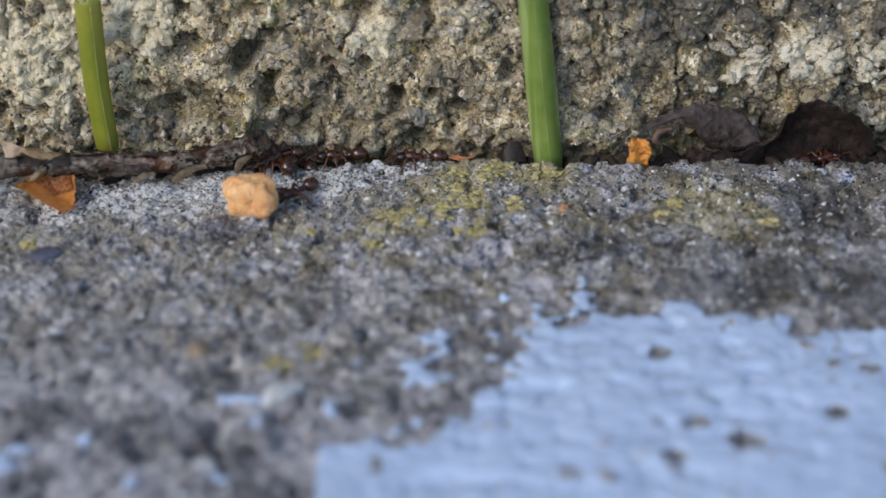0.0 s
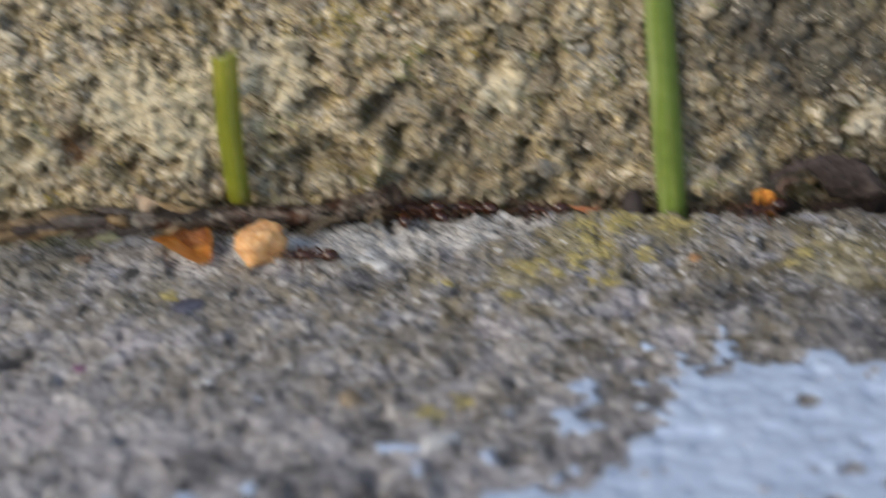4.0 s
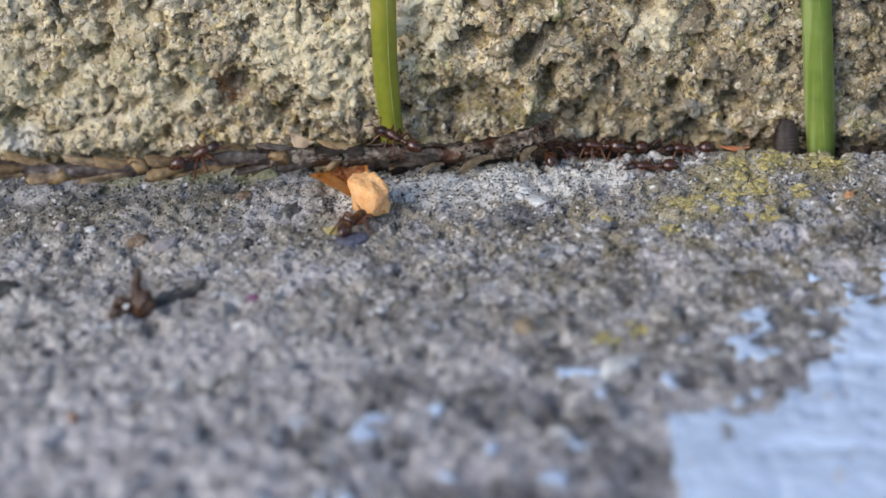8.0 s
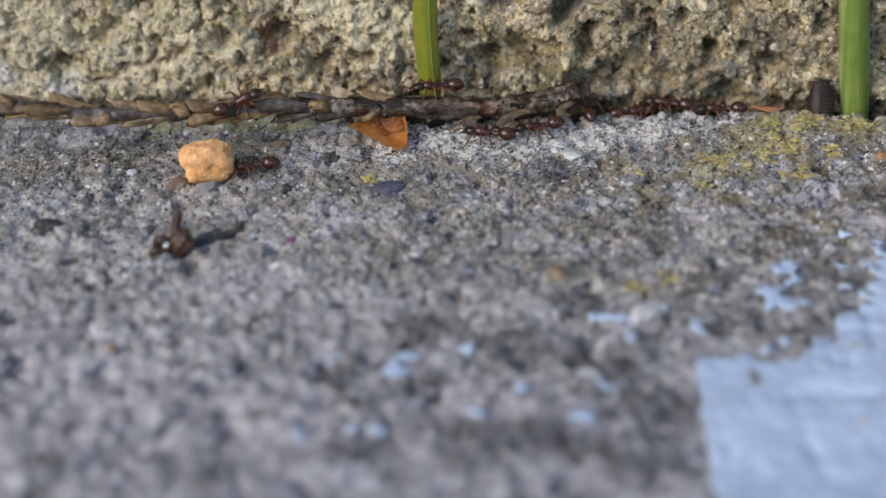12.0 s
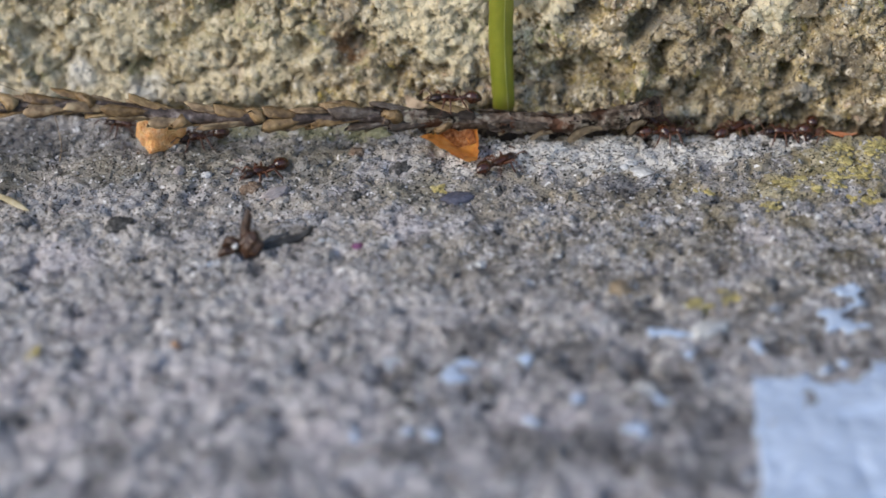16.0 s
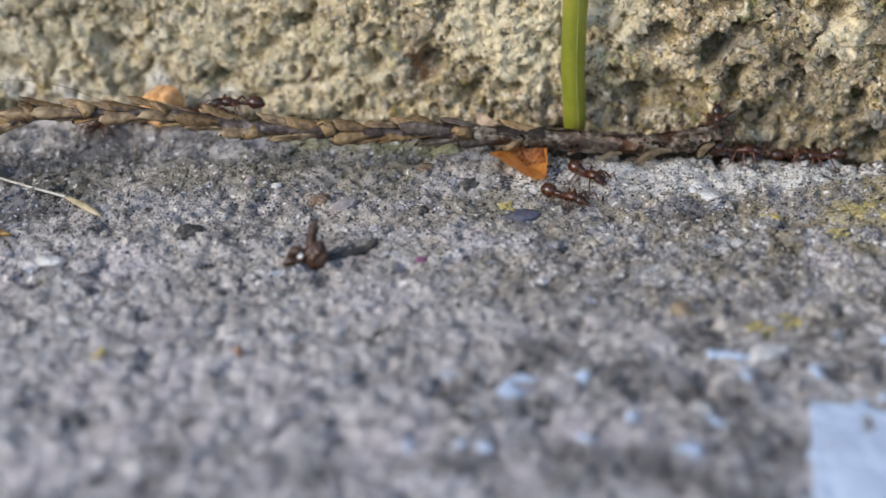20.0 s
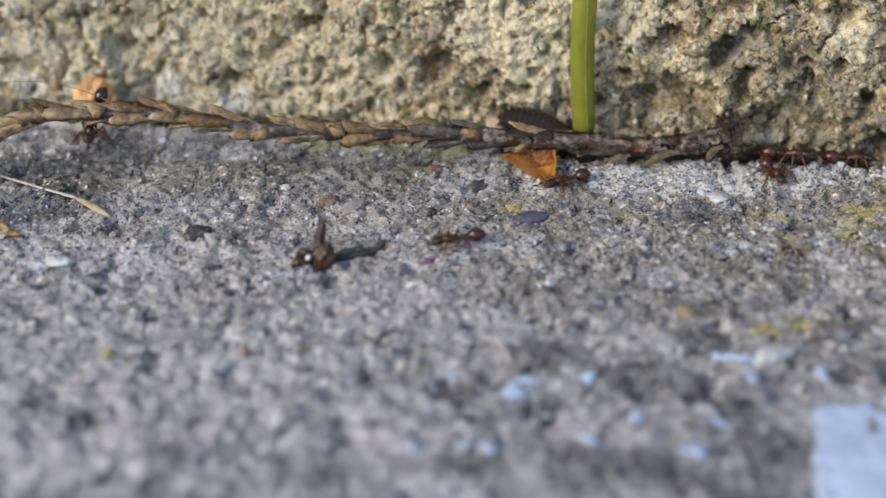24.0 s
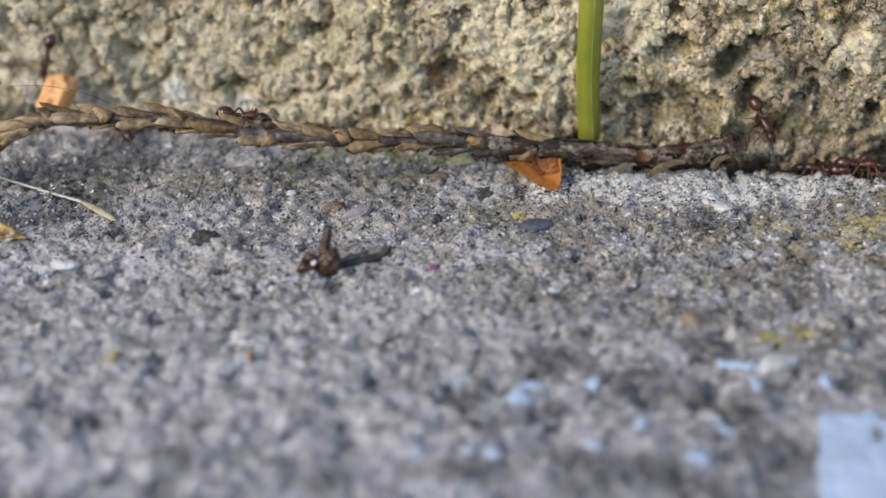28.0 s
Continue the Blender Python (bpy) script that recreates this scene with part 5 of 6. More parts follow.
STONES = [("white flat flake of shell on the slab", WHITESTONE, -42.2, -30.9, (1.25, 0.5, 0.5)), ("flat dark stone chip set in the slab", DARKSTONE, -32.2, -23.7, (1.35, 1.3, 0.75)),
          ("blue-grey slate chip on the slab", BLUESTONE, -3.9, -16.5, (1.3, 0.9, 0.5)), ("pale oval pebble set in the slab", WHITESTONE, 17.2, -37.6, (1.7, 0.9, 0.5)), ("small white pebble on the slab", WHITESTONE, -1.0, -28.2, (0.45, 0.42, 0.45)),
          ("small white pebble on the slab", WHITESTONE, -15.9, -38.2, (0.6, 0.5, 0.35)), ("orange-brown crumb of stone", RUSTY, -22.9, -42.6, (0.45, 0.45, 0.4)), ("orange-brown crumb of stone", RUSTY, 39.5, -9.8, (0.45, 0.45, 0.35)),
          ("white lime-coated stone set in the slab", WHITESTONE, 11.0, -7.4, (1.1, 0.6, 0.22)), ("purple-tinged crumb of grit", mat("purple_bit", [(0.16, 0.05, 0.13), (0.25, 0.1, 0.2)], 400, 0.7), -11.3, -26.0, (0.4, 0.5, 0.3)),
          ("bluish worn pebble set in the slab", mat("bluish_pebble", [(0.3, 0.33, 0.38), (0.45, 0.48, 0.54)], 400, 0.7), -6.0, -43.5, (1.2, 0.8, 0.4)),
          ("white pebble flush with the slab", WHITESTONE, 12.5, -46.5, (1.0, 0.9, 0.4)), ("small white crumb of stone", WHITESTONE, 27.0, -17.6, (0.5, 0.4, 0.3)),
          ("pale crumb at the slab's edge", WHITESTONE, 62.6, -4.2, (0.55, 0.4, 0.35)), ("tan stone set in the slab", mat("tan_stone", [(0.24, 0.18, 0.12), (0.36, 0.29, 0.2)], 400, 0.8), 10.5, -31.6, (0.9, 1.1, 0.4)), ("pale crumb on the slab", WHITESTONE, 45.0, -7.0, (0.4, 0.3, 0.3)),
          ("brown flat stone chip in the slab", BROWNSTONE, -22.3, -15.9, (0.95, 0.75, 0.55)), ("pale flat stone chip beside the brown one", PINKSTONE, -20.0, -17.0, (1.3, 0.7, 0.45)), ("tan stone chip in the slab", BROWNSTONE, -14.1, -8.0, (0.8, 0.6, 0.5)),
          ("dark flat stone set in the slab beside the peel", DARKSTONE, -9.6, -10.4, (1.5, 0.8, 0.35)), ("small dark stone in the slab", DARKSTONE, -12.9, -16.7, (0.6, 0.5, 0.4)), ("pinkish stone chip in the slab", PINKSTONE, -29.5, -13.2, (0.7, 0.5, 0.45)),
          ("white stone chip in the slab", WHITESTONE, -26.9, -13.5, (0.6, 0.45, 0.35)), ("pale stone chip behind the chips", PINKSTONE, -24.8, -10.5, (0.8, 0.6, 0.4)), ("white flat stone in the lime crust", WHITESTONE, 12.2, -10.0, (1.35, 0.8, 0.3)),
          ("white stone in the lime crust", WHITESTONE, 10.4, -8.4, (0.7, 0.5, 0.35)), ("flat olive-grey stone in the slab", OLIVESTONE, -12.6, -3.9, (1.3, 0.8, 0.6))]
for k, (label, material, x, y, r) in enumerate(STONES):
    solo("stone_chip", lump(r, 11 + k, 0.36, 4, 1.5), material, label, "stone", (x, y, on_slab(x, y) + 0.12 * r[2] + (0.55 if "shell" in label else 0)), (0, 0, 13 * k))


# ---- animals ----
def ant_leg(sx, side, reach, name):
    """Knee, shin and foot of one leg round its hip, side +1 or -1."""
    bm = bmesh.new()
    hip, knee = Vector((0, 0, 0)), Vector((0.35 * reach, side * 0.75, 0.42))
    ankle = Vector((0.75 * reach, side * 1.25, -0.38))
    foot = Vector((1.05 * reach, side * 1.5, -0.62))
    tube(bm, [hip, hip.lerp(knee, 0.25), hip.lerp(knee, 0.7), knee, knee.lerp(ankle, 0.2), knee.lerp(ankle, 0.8), ankle, ankle.lerp(foot, 0.5), foot], [0.1, 0.14, 0.115, 0.075, 0.09, 0.068, 0.05, 0.04, 0.033], 7)
    return bm


ANT_SIZE = 1.12


def build_ant(label):
    ant = thing("ant", label, "ant", group="ants")
    bm = bmesh.new()
    for v in ball(bm, (0, 0, 0), (0.54, 0.43, 0.36), (0, 12, 0), 16, 11):
        v.co.y *= 1 - 0.18 * max(0, v.co.x)
    head = part("head", bm, ANTHEAD, ant, at=(1.5, 0, 0.85))
    for s in (1, -1):
        bm = bmesh.new()
        tube(bm, spline([(0.38, 0.2 * s, -0.1), (0.62, 0.2 * s, -0.16), (0.78, 0.05 * s, -0.2)], 7), list(np.linspace(0.11, 0.03, 7)), 6)
        part("mandible", bm, ANT, head)
        bm = bmesh.new()
        tube(bm, spline([(0.3, 0.2 * s, 0.1), (0.55, 0.55 * s, 0.4), (0.72, 0.82 * s, 0.52), (1.0, 0.8 * s, 0.3), (1.3, 0.7 * s, 0.02)], 14), [0.045] * 7 + [0.05, 0.05, 0.055, 0.06, 0.065, 0.06, 0.03], 6)
        part("antenna", bm, ANTLEG, head)
        bm = bmesh.new()
        ball(bm, (0.12, 0.38 * s, 0.08), (0.09, 0.05, 0.08), seg=8, rings=6)
        part("eye", bm, HUSK, head, "dark eye")
    bm = bmesh.new()
    tube(bm, [(0.98, 0, 0.0), (0.85, 0, 0.04), (0.6, 0, 0.09), (0.3, 0, 0.1), (0.05, 0, 0.02), (-0.2, 0, 0.0), (-0.4, 0, -0.06), (-0.5, 0, -0.1)], [0.17, 0.29, 0.39, 0.38, 0.3, 0.32, 0.25, 0.13], 12)
    part("thorax", bm, ANT, ant, at=(0.2, 0, 0.82))
    bm = bmesh.new()
    tube(bm, [(0.12, 0, -0.03), (0.0, 0, 0.0), (-0.12, 0, 0.1), (-0.22, 0, 0.02), (-0.34, 0, 0.06), (-0.46, 0, 0.06), (-0.58, 0, 0.02)], [0.1, 0.13, 0.23, 0.15, 0.24, 0.24, 0.13], 10)
    part("waist", bm, ANT, ant, at=(-0.38, 0, 0.78))
    bm = bmesh.new()
    tube(bm, [(0.64, 0, 0), (0.55, 0, 0.02), (0.35, 0, 0.06), (0.05, 0, 0.08), (-0.3, 0, 0.05), (-0.58, 0, -0.04), (-0.76, 0, -0.1), (-0.84, 0, -0.14)], [0.12, 0.29, 0.48, 0.57, 0.52, 0.35, 0.17, 0.05], 16)
    part("gaster", bm, ANTDARK, ant, "dark glossy abdomen", (-1.5, 0, 0.82))
    for k, (hx, reach) in enumerate(((0.75, 0.95), (0.45, -0.15), (0.12, -1.15))):
        for s in (1, -1):
            part("leg", ant_leg(hx, s, reach, k), ANTLEG, ant, at=(hx, 0.2 * s, 0.66))
    for ob in ant.children_recursive:
        ob.data.transform(Matrix.Scale(ANT_SIZE, 4))
        ob.location *= ANT_SIZE
    return ant


def build_woodlouse(name, label, size, broad=1.0):
    louse = thing(name, label, "woodlouse", group="woodlice")
    n = 12
    for k in range(n):
        t = k / (n - 1)
        x = size * (0.5 - t)
        w = broad * size * 0.245 * math.sin(math.pi * (0.17 + 0.7 * t)) ** 0.75
        h = w * 0.82
        step = size / (n - 1) * 0.85
        bm = bmesh.new()
        rows = []
        for i, (dx, grow) in enumerate(((step, 0.92), (step * 0.6, 0.965), (0, 0.99), (-step * 0.6, 1.01), (-step, 1.02))):
            row = []
            for j in range(15):
                a = math.pi * j / 14
                sweep = -0.025 * size * abs(math.cos(a)) ** 3
                row.append(bm.verts.new((dx + sweep, math.cos(a) * w * grow * 1.02, 0.12 * size * 0.4 + math.sin(a) ** 0.8 * h * grow)))
            rows.append(row)
        for a, b in zip(rows, rows[1:]):
            for j in range(14):
                bm.faces.new((a[j], a[j + 1], b[j + 1], b[j]))
        bmesh.ops.solidify(bm, geom=bm.faces, thickness=0.05)
        plate = part("shell_plate", bm, LOUSE, louse, at=(x, 0, 0))
        bm = bmesh.new()
        tube(bm, [(-step - 0.025 * size * abs(math.cos(a)) ** 3, math.cos(a) * w * 1.04, 0.048 * size + math.sin(a) ** 0.8 * h * 1.022) for a in (math.pi * j / 16 for j in range(17))], [0.035] * 17, 5)
        part("rim", bm, LOUSERIM, plate, "paler hind edge of the plate")
    bm = bmesh.new()
    ball(bm, (0, 0, 0), (size * 0.4, size * 0.15, size * 0.07))
    part("belly", bm, LOUSELEG, louse, at=(0, 0, size * 0.085))
    bm = bmesh.new()
    ball(bm, (0, 0, 0), (size * 0.06, size * 0.11, size * 0.08))
    part("head", bm, LOUSE, louse, at=(size * 0.53, 0, size * 0.1))
    for s in (1, -1):
        bm = bmesh.new()
        tube(bm, spline([(0, 0, 0), (size * 0.07, s * size * 0.08, size * 0.05), (size * 0.13, s * size * 0.16, size * 0.02), (size * 0.2, s * size * 0.19, -size * 0.02)], 9), list(np.linspace(size * 0.014, size * 0.006, 9)), 6)
        part("antenna", bm, LOUSE, louse, at=(size * 0.55, s * size * 0.06, size * 0.1))
        bm = bmesh.new()
        tube(bm, [(0, 0, 0), (-size * 0.06, s * size * 0.02, 0)], [size * 0.016, size * 0.006], 6)
        part("tail_prong", bm, LOUSE, louse, at=(-size * 0.55, s * size * 0.05, size * 0.06))
        for k in range(7):
            bm = bmesh.new()
            tube(bm, spline([(0, 0, 0), (0, s * size * 0.07, size * 0.015), (size * 0.012 * (3 - k), s * size * 0.12, -size * 0.06)], 7), list(np.linspace(size * 0.014, size * 0.007, 7)), 5)
            part("leg", bm, LOUSELEG, louse, at=(size * (0.36 - 0.11 * k), s * size * 0.12, size * 0.065))
    return louse


bm = bmesh.new()
bmesh.ops.create_icosphere(bm, subdivisions=5, radius=1)
rnd = random.Random(31)
facets = [(Vector((rnd.gauss(0, 1), rnd.gauss(0, 1), rnd.gauss(0, 1))).normalized(), rnd.uniform(0.74, 1.02)) for _ in range(16)]
for v in bm.verts:
    d = v.co.copy()
    r = (0.6 * min([1.1] + [far / max(0.05, n.dot(d)) for n, far in facets]) + 0.36) * 0.9 * (d.x**4 + d.y**4 + d.z**4) ** -0.25
    r *= 1 + 0.14 * noise.noise(d * 1.7 + Vector((4.1, 0, 2))) + 0.07 * noise.noise(d * 3.2 + Vector((0, 7, 1))) + 0.025 * noise.noise(d * 7) + 0.03 * noise.noise(d * 16) + 0.03 * noise.noise(d * 30)
    for notch, deep, wide in (((0.85, -0.4, 0.5), 0.34, 0.07), ((0.15, -0.95, -0.05), 0.14, 0.03), ((-0.4, -0.3, 0.85), 0.12, 0.05)):
        r *= 1 - deep * math.exp(-(d - Vector(notch).normalized()).length_squared / wide)
    v.co = Vector((d.x * 2.4, d.y * 1.5, d.z * 2.1)) * r
crumb = solo("crumb", bm, CRUMB, "pale orange crumb of food carried by an ant", "crumb")
carrier = build_ant("reddish-brown ant carrying an orange crumb")
louse = build_woodlouse("woodlouse", "dark grey-brown woodlouse climbing the rough wall", 6.0, 1.2)
pill = build_woodlouse("woodlouse", "small dark woodlouse tucked upright beside the grass blade", 4.0, 1.25)
LABELS = {"forager": "reddish-brown ant wandering over the concrete slab", "scout": "reddish-brown ant running past the peel chip", "climber": "reddish-brown ant walking along the twig",
          "late": "reddish-brown ant crossing the bare slab", "hanger": "dark ant clinging below the bowed twig", "edge_a": "reddish ant in the joint at the wall's foot",
          "edge_b": "reddish ant in the joint at the wall's foot", "edge_c": "reddish ant climbing the wall above the twig end", "edge_d": "reddish ant beside the dead leaf", "helper": "reddish ant beside the twig's broken end"}
ANTS = {"carrier": carrier}
for key, label in LABELS.items():
    ANTS[key] = tagged(copy_thing(carrier, Matrix.Identity(4)), label)


# ---- movement ----
# seconds; place in millimetres (z None: on the slab); heading, pitch and lean in degrees
ROUTES = {
    "crumb": [(0, 12.6, -10.2, 1.9, 0, 0, 0), (0.5, 12.2, -8.4, 1.9, 10, 12, -8), (1, 10.7, -9.5, 1.9, -10, -10, 8), (1.5, 9.8, -12.2, 1.9, 15, 6, 0), (2, 9.7, -10.0, 1.9, 0, 0, -8), (2.5, 7.3, -10.0, 1.9, 20, 12, 8), (3, 5.1, -10.0, 1.9, 35, -10, 0), (3.5, 3.8, -10.4, 1.9, 30, 6, -8), (4, 1.7, -9.0, 1.9, 40, 0, 8), (4.5, -0.2, -8.1, 1.9, 40, 12, 0), (6.5, -0.7, -9.6, 1.9, 55, 12, -8), (7, -1.0, -10.2, 1.9, 85, -10, 8), (7.5, -1.7, -11.3, 1.9, 105, 6, 0), (8, -2.6, -11.5, 1.9, 125, 0, -8), (8.5, -2.9, -12.8, 1.9, 140, 12, 8), (9, -7.1, -11.4, 1.9, 90, -10, 0), (9.5, -9.8, -14.8, 1.9, 70, 6, -8), (10, -13.4, -18.4, 1.9, 20, 0, 8), (10.5, -15.4, -17.4, 1.9, 25, 12, 0), (11, -16.7, -16.3, 1.9, 10, -10, -8), (12, -19.9, -14.9, 1.9, 20, 0, 0), (12.5, -21.5, -13.9, 1.9, 25, 12, -8), (14.5, -27.3, -11.0, 1.9, 40, 12, 8), (15, -29.2, -10.8, 1.9, 45, -10, 0), (15.5, -31.3, -9.6, 1.9, 45, 6, -8), (16, -32.2, -8.4, 1.9, 50, 0, 8), (16.5, -33.5, -8.3, 1.9, 55, 12, 0), (17, -33.3, -6.8, 1.9, 65, -10, -8), (17.5, -35.4, -7.5, 1.9, 70, 6, 8), (18, -36.4, -7.2, 1.9, 75, 0, 0), (18.5, -37.6, -5.8, 1.9, 75, 12, -8), (19, -37.3, -4.5, 2.4, 75, 0, 0), (19.5, -40.4, -3.0, 2.3, 72, 0, 0), (20, -41.0, -2.2, 2.5, 70, 0, 0), (20.5, -41.9, -2.0, 2.3, 68, 0, 0), (21, -43.2, -2.0, 2.4, 65, 0, 0), (21.5, -44.4, -2.0, 2.8, 62, 0, 0), (23.5, -47.2, -2.0, 3.2, 82, 0, 0), (24.1, -49.3, -2.0, 3.0, 84, 0, 0), (24.7, -49.4, -2.0, 3.1, 86, 0, 0), (25, -50.6, -2.0, 2.5, 86, 0, 0), (25.6, -50.8, -2.0, 2.4, 84, 0, 0), (26.2, -51.0, -2.0, 1.75, 80, 0, 0), (26.8, -51.3, -2.0, 2.1, 72, 0, 0), (27.1, -51.9, -2.0, 2.7, 66, 13, 3), (27.7, -52.8, -2.0, 3.4, 60, 37, 21), (28, -53.5, -2.0, 3.5, 56, 50, 30)],
    "carrier": [(0, 16.2, -7.3, None, -141, -2, 0), (0.5, 16.5, -9.1, None, -189, -2, 0), (1, 14.9, -8.7, None, -169, -2, 0), (1.5, 13.1, -9.0, None, -136, -2, 0), (2, 13.8, -10.9, None, -192, -2, 0), (2.5, 11.3, -9.6, None, -174, -2, 0), (3, 9.3, -9.6, None, -175, -2, 0), (3.5, 7.8, -10.1, None, -176, -2, 0), (4, 6.0, -9.7, None, -189, -2, 0), (4.5, 4.1, -9.1, None, -193, -2, 0), (6.5, 3.7, -10.3, None, -190, -2, 0), (7, 2.7, -11.9, None, -205, -2, 0), (7.25, 0.1, -13.0, None, -246, -2, 0), (7.5, -2.6, -14.1, None, -287, -2, 0), (8, -3.9, -14.7, None, -292, -2, 0), (8.5, -5.9, -15.3, None, -319, -2, 0), (9, -8.3, -16.0, None, -285, -2, 0), (9.25, -7.7, -16.2, None, -247, -2, 0), (9.5, -7.0, -16.4, None, -210, -2, 0), (10, -9.9, -15.8, None, -143, -2, 0), (10.5, -11.5, -14.5, None, -144, -2, 0), (11, -12.7, -15.5, None, -169, -2, 0), (12, -16.2, -13.9, None, -166, -2, 0), (12.5, -17.5, -13.3, None, -171, -2, 0), (14.5, -24.0, -8.7, None, -145, -2, 0), (15, -25.7, -8.8, None, -150, -2, 0), (15.5, -27.6, -8.1, None, -158, -2, 0), (16, -28.7, -7.0, None, -158, -2, 0), (16.5, -29.9, -6.2, None, -150, -2, 0), (17, -30.1, -6.1, None, -168, -2, 0), (17.5, -32.7, -4.5, None, -132, -2, 0), (18, -33.4, -4.1, None, -134, -2, 0), (18.5, -33.9, -4.2, None, -156, -2, 0), (19, -33.7, -5.1, 0.9, -195, 0, 0), (19.5, -36.6, -3.2, 0.8, -188, 0, 0), (20, -37.1, -1.9, 1.0, -182, 0, 25), (21, -39.2, -1.6, 0.9, -180, 0, 25), (21.5, -40.4, -1.6, 1.3, -180, 0, 25), (23.5, -43.2, -1.6, 1.3, -178, 0, 25), (25, -46.6, -1.6, 1.0, -178, 5, 25), (26.2, -47.2, -1.6, 0.7, -178, 10, 25), (26.8, -48.0, -1.5, 1.1, -176, 12, 25), (27.2, -49.6, -1.2, 3.5, -174, -25, 17), (27.6, -51.6, -1.0, 5.8, -172, -50, 8), (28, -53.8, -0.9, 6.8, -170, -72, 0)],
    "forager": [(0, -4.0, -2.2, None, 180, 0, 0), (6.5, -4.5, -2.2, None, 191, 0, 0), (10, -5.0, -2.4, None, 198, 0, 0), (12.7, -7.0, -3.0, None, 234, 0, 0), (13.5, -9.5, -8.5, None, 234, 0, 0), (14.5, -13.7, -12.3, None, 197, 0, 0), (15, -18.0, -11.1, None, 179, 0, 0), (15.5, -21.2, -12.2, None, 199, 0, 0), (16, -21.8, -12.4, None, 222, 0, 0), (16.5, -23.2, -14.0, None, 259, 0, 0), (17, -22.8, -17.4, None, 316, 0, 0), (17.5, -19.3, -17.8, None, 368, 0, 0), (18, -13.2, -16.0, None, 378, 0, 0), (18.5, -6.6, -13.7, None, 382, 0, 0), (19, -1.6, -11.2, None, 372, 0, 0), (19.25, -1.2, -11.8, None, 335, 0, 0), (19.5, -0.9, -12.5, None, 298, 0, 0), (20, -0.7, -12.9, None, 332, 0, 0), (20.5, 0.4, -13.2, None, 326, 0, 0), (21, 2.0, -14.7, None, 318, 0, 0), (21.25, 2.1, -14.8, None, 265, 0, 0), (21.5, 2.2, -14.8, None, 211, 0, 0), (23.5, -4.5, -18.6, None, 215, 0, 0), (23.8, -7.7, -21.7, None, 220, 0, 0), (24.1, -10.6, -23.8, None, 200, 0, 0), (24.4, -15.4, -24.5, None, 195, 0, 0), (24.7, -16.8, -25.5, None, 227, 0, 0), (25, -18.7, -28.0, None, 247, 0, 0), (25.3, -19.4, -31.5, None, 231, 0, 0), (25.6, -23.2, -33.6, None, 207, 0, 0), (25.9, -26.7, -35.3, None, 205, 0, 0), (26.2, -31.4, -37.5, None, 203, 0, 0), (26.5, -35.5, -39.0, None, 204, 0, 0), (26.8, -39.2, -41.0, None, 216, 0, 0), (27.1, -41.3, -43.2, None, 216, 0, 0), (27.6, -44.8, -45.0, None, 206, 0, 0), (28, -47.5, -46.2, None, 204, 0, 0)],
    "scout": [(0, 76.0, -3.6, None, 177, 0, 0), (1.5, 72.0, -3.4, None, 178, 0, 0), (2.5, 61.0, -3.2, None, 176, 0, 0), (3, 53.1, -2.2, None, 183, 0, 0), (4.5, 46.0, -4.0, None, 208, 0, 0), (6.5, 41.6, -8.2, None, 189, 0, 0), (7, 35.1, -5.8, None, 162, 0, 0), (7.5, 29.6, -4.2, None, 173, 0, 0), (8, 22.5, -4.2, None, 179, 0, 0), (8.5, 20.5, -4.1, None, 175, 0, 0), (9, 20.0, -4.0, None, 194, 0, 0), (9.5, 19.7, -4.3, None, 211, 0, 0), (10, 18.0, -5.2, None, 205, 0, 0), (10.5, 13.2, -7.3, None, 194, 0, 0), (11, 7.6, -7.7, None, 178, 0, 0), (11.5, 3.9, -7.0, None, 167, 0, 0), (12, 4.5, -7.0, None, 167, 0, 0), (12.5, 4.1, -6.6, None, 227, 0, 0), (13.5, -1.1, -13.1, None, 222, 0, 0), (14.5, -2.5, -12.6, None, 169, 0, 0), (15, -2.5, -12.7, None, 111, 0, 0), (15.5, -2.6, -12.8, None, 54, 0, 0), (16, -0.9, -10.4, None, 49, 0, 0), (16.5, 3.3, -6.0, None, 28, 0, 0), (17, 9.7, -4.7, None, 11, 0, 0), (17.17, 9.0, -4.9, None, -47, 0, 0), (17.33, 8.2, -5.0, None, -105, 0, 0), (17.5, 7.5, -5.2, None, -163, 0, 0), (18.5, 2.7, -6.9, None, -155, 0, 0), (19, 0.3, -8.5, None, -139, 0, 0), (19.17, 0.5, -8.5, None, -86, 0, 0), (19.33, 0.8, -8.4, None, -34, 0, 0), (19.5, 1.0, -8.4, None, 18, 0, 0), (20, 0.9, -8.3, None, -44, 0, 0), (20.5, 3.2, -10.5, None, -58, 0, 0), (21, 3.7, -12.8, None, -77, 0, 0), (21.17, 3.7, -12.9, None, -129, 0, 0), (21.33, 3.8, -12.9, None, -181, 0, 0), (21.5, 3.8, -13.0, None, -233, 0, 0), (23.5, -0.2, -7.6, None, -210, 0, 0), (23.8, -1.1, -8.6, None, -172, 0, 0), (24.1, -2.0, -9.7, None, -135, 0, 0), (24.4, -3.5, -10.9, None, -137, 0, 0), (24.7, -5.2, -12.7, None, -166, 0, 0), (25, -7.9, -12.0, None, -199, 0, 0), (25.3, -9.0, -11.4, None, -251, 0, 0), (25.6, -9.1, -8.6, None, -263, 0, 0), (26, -9.7, -5.8, None, -253, 0, 0), (26.6, -10.9, -2.7, None, -254, 0, 0), (27.07, -10.8, -2.8, None, -302, 0, 0), (27.53, -10.6, -2.9, None, -349, 0, 0), (28, -10.5, -3.0, None, -397, 0, 0)],
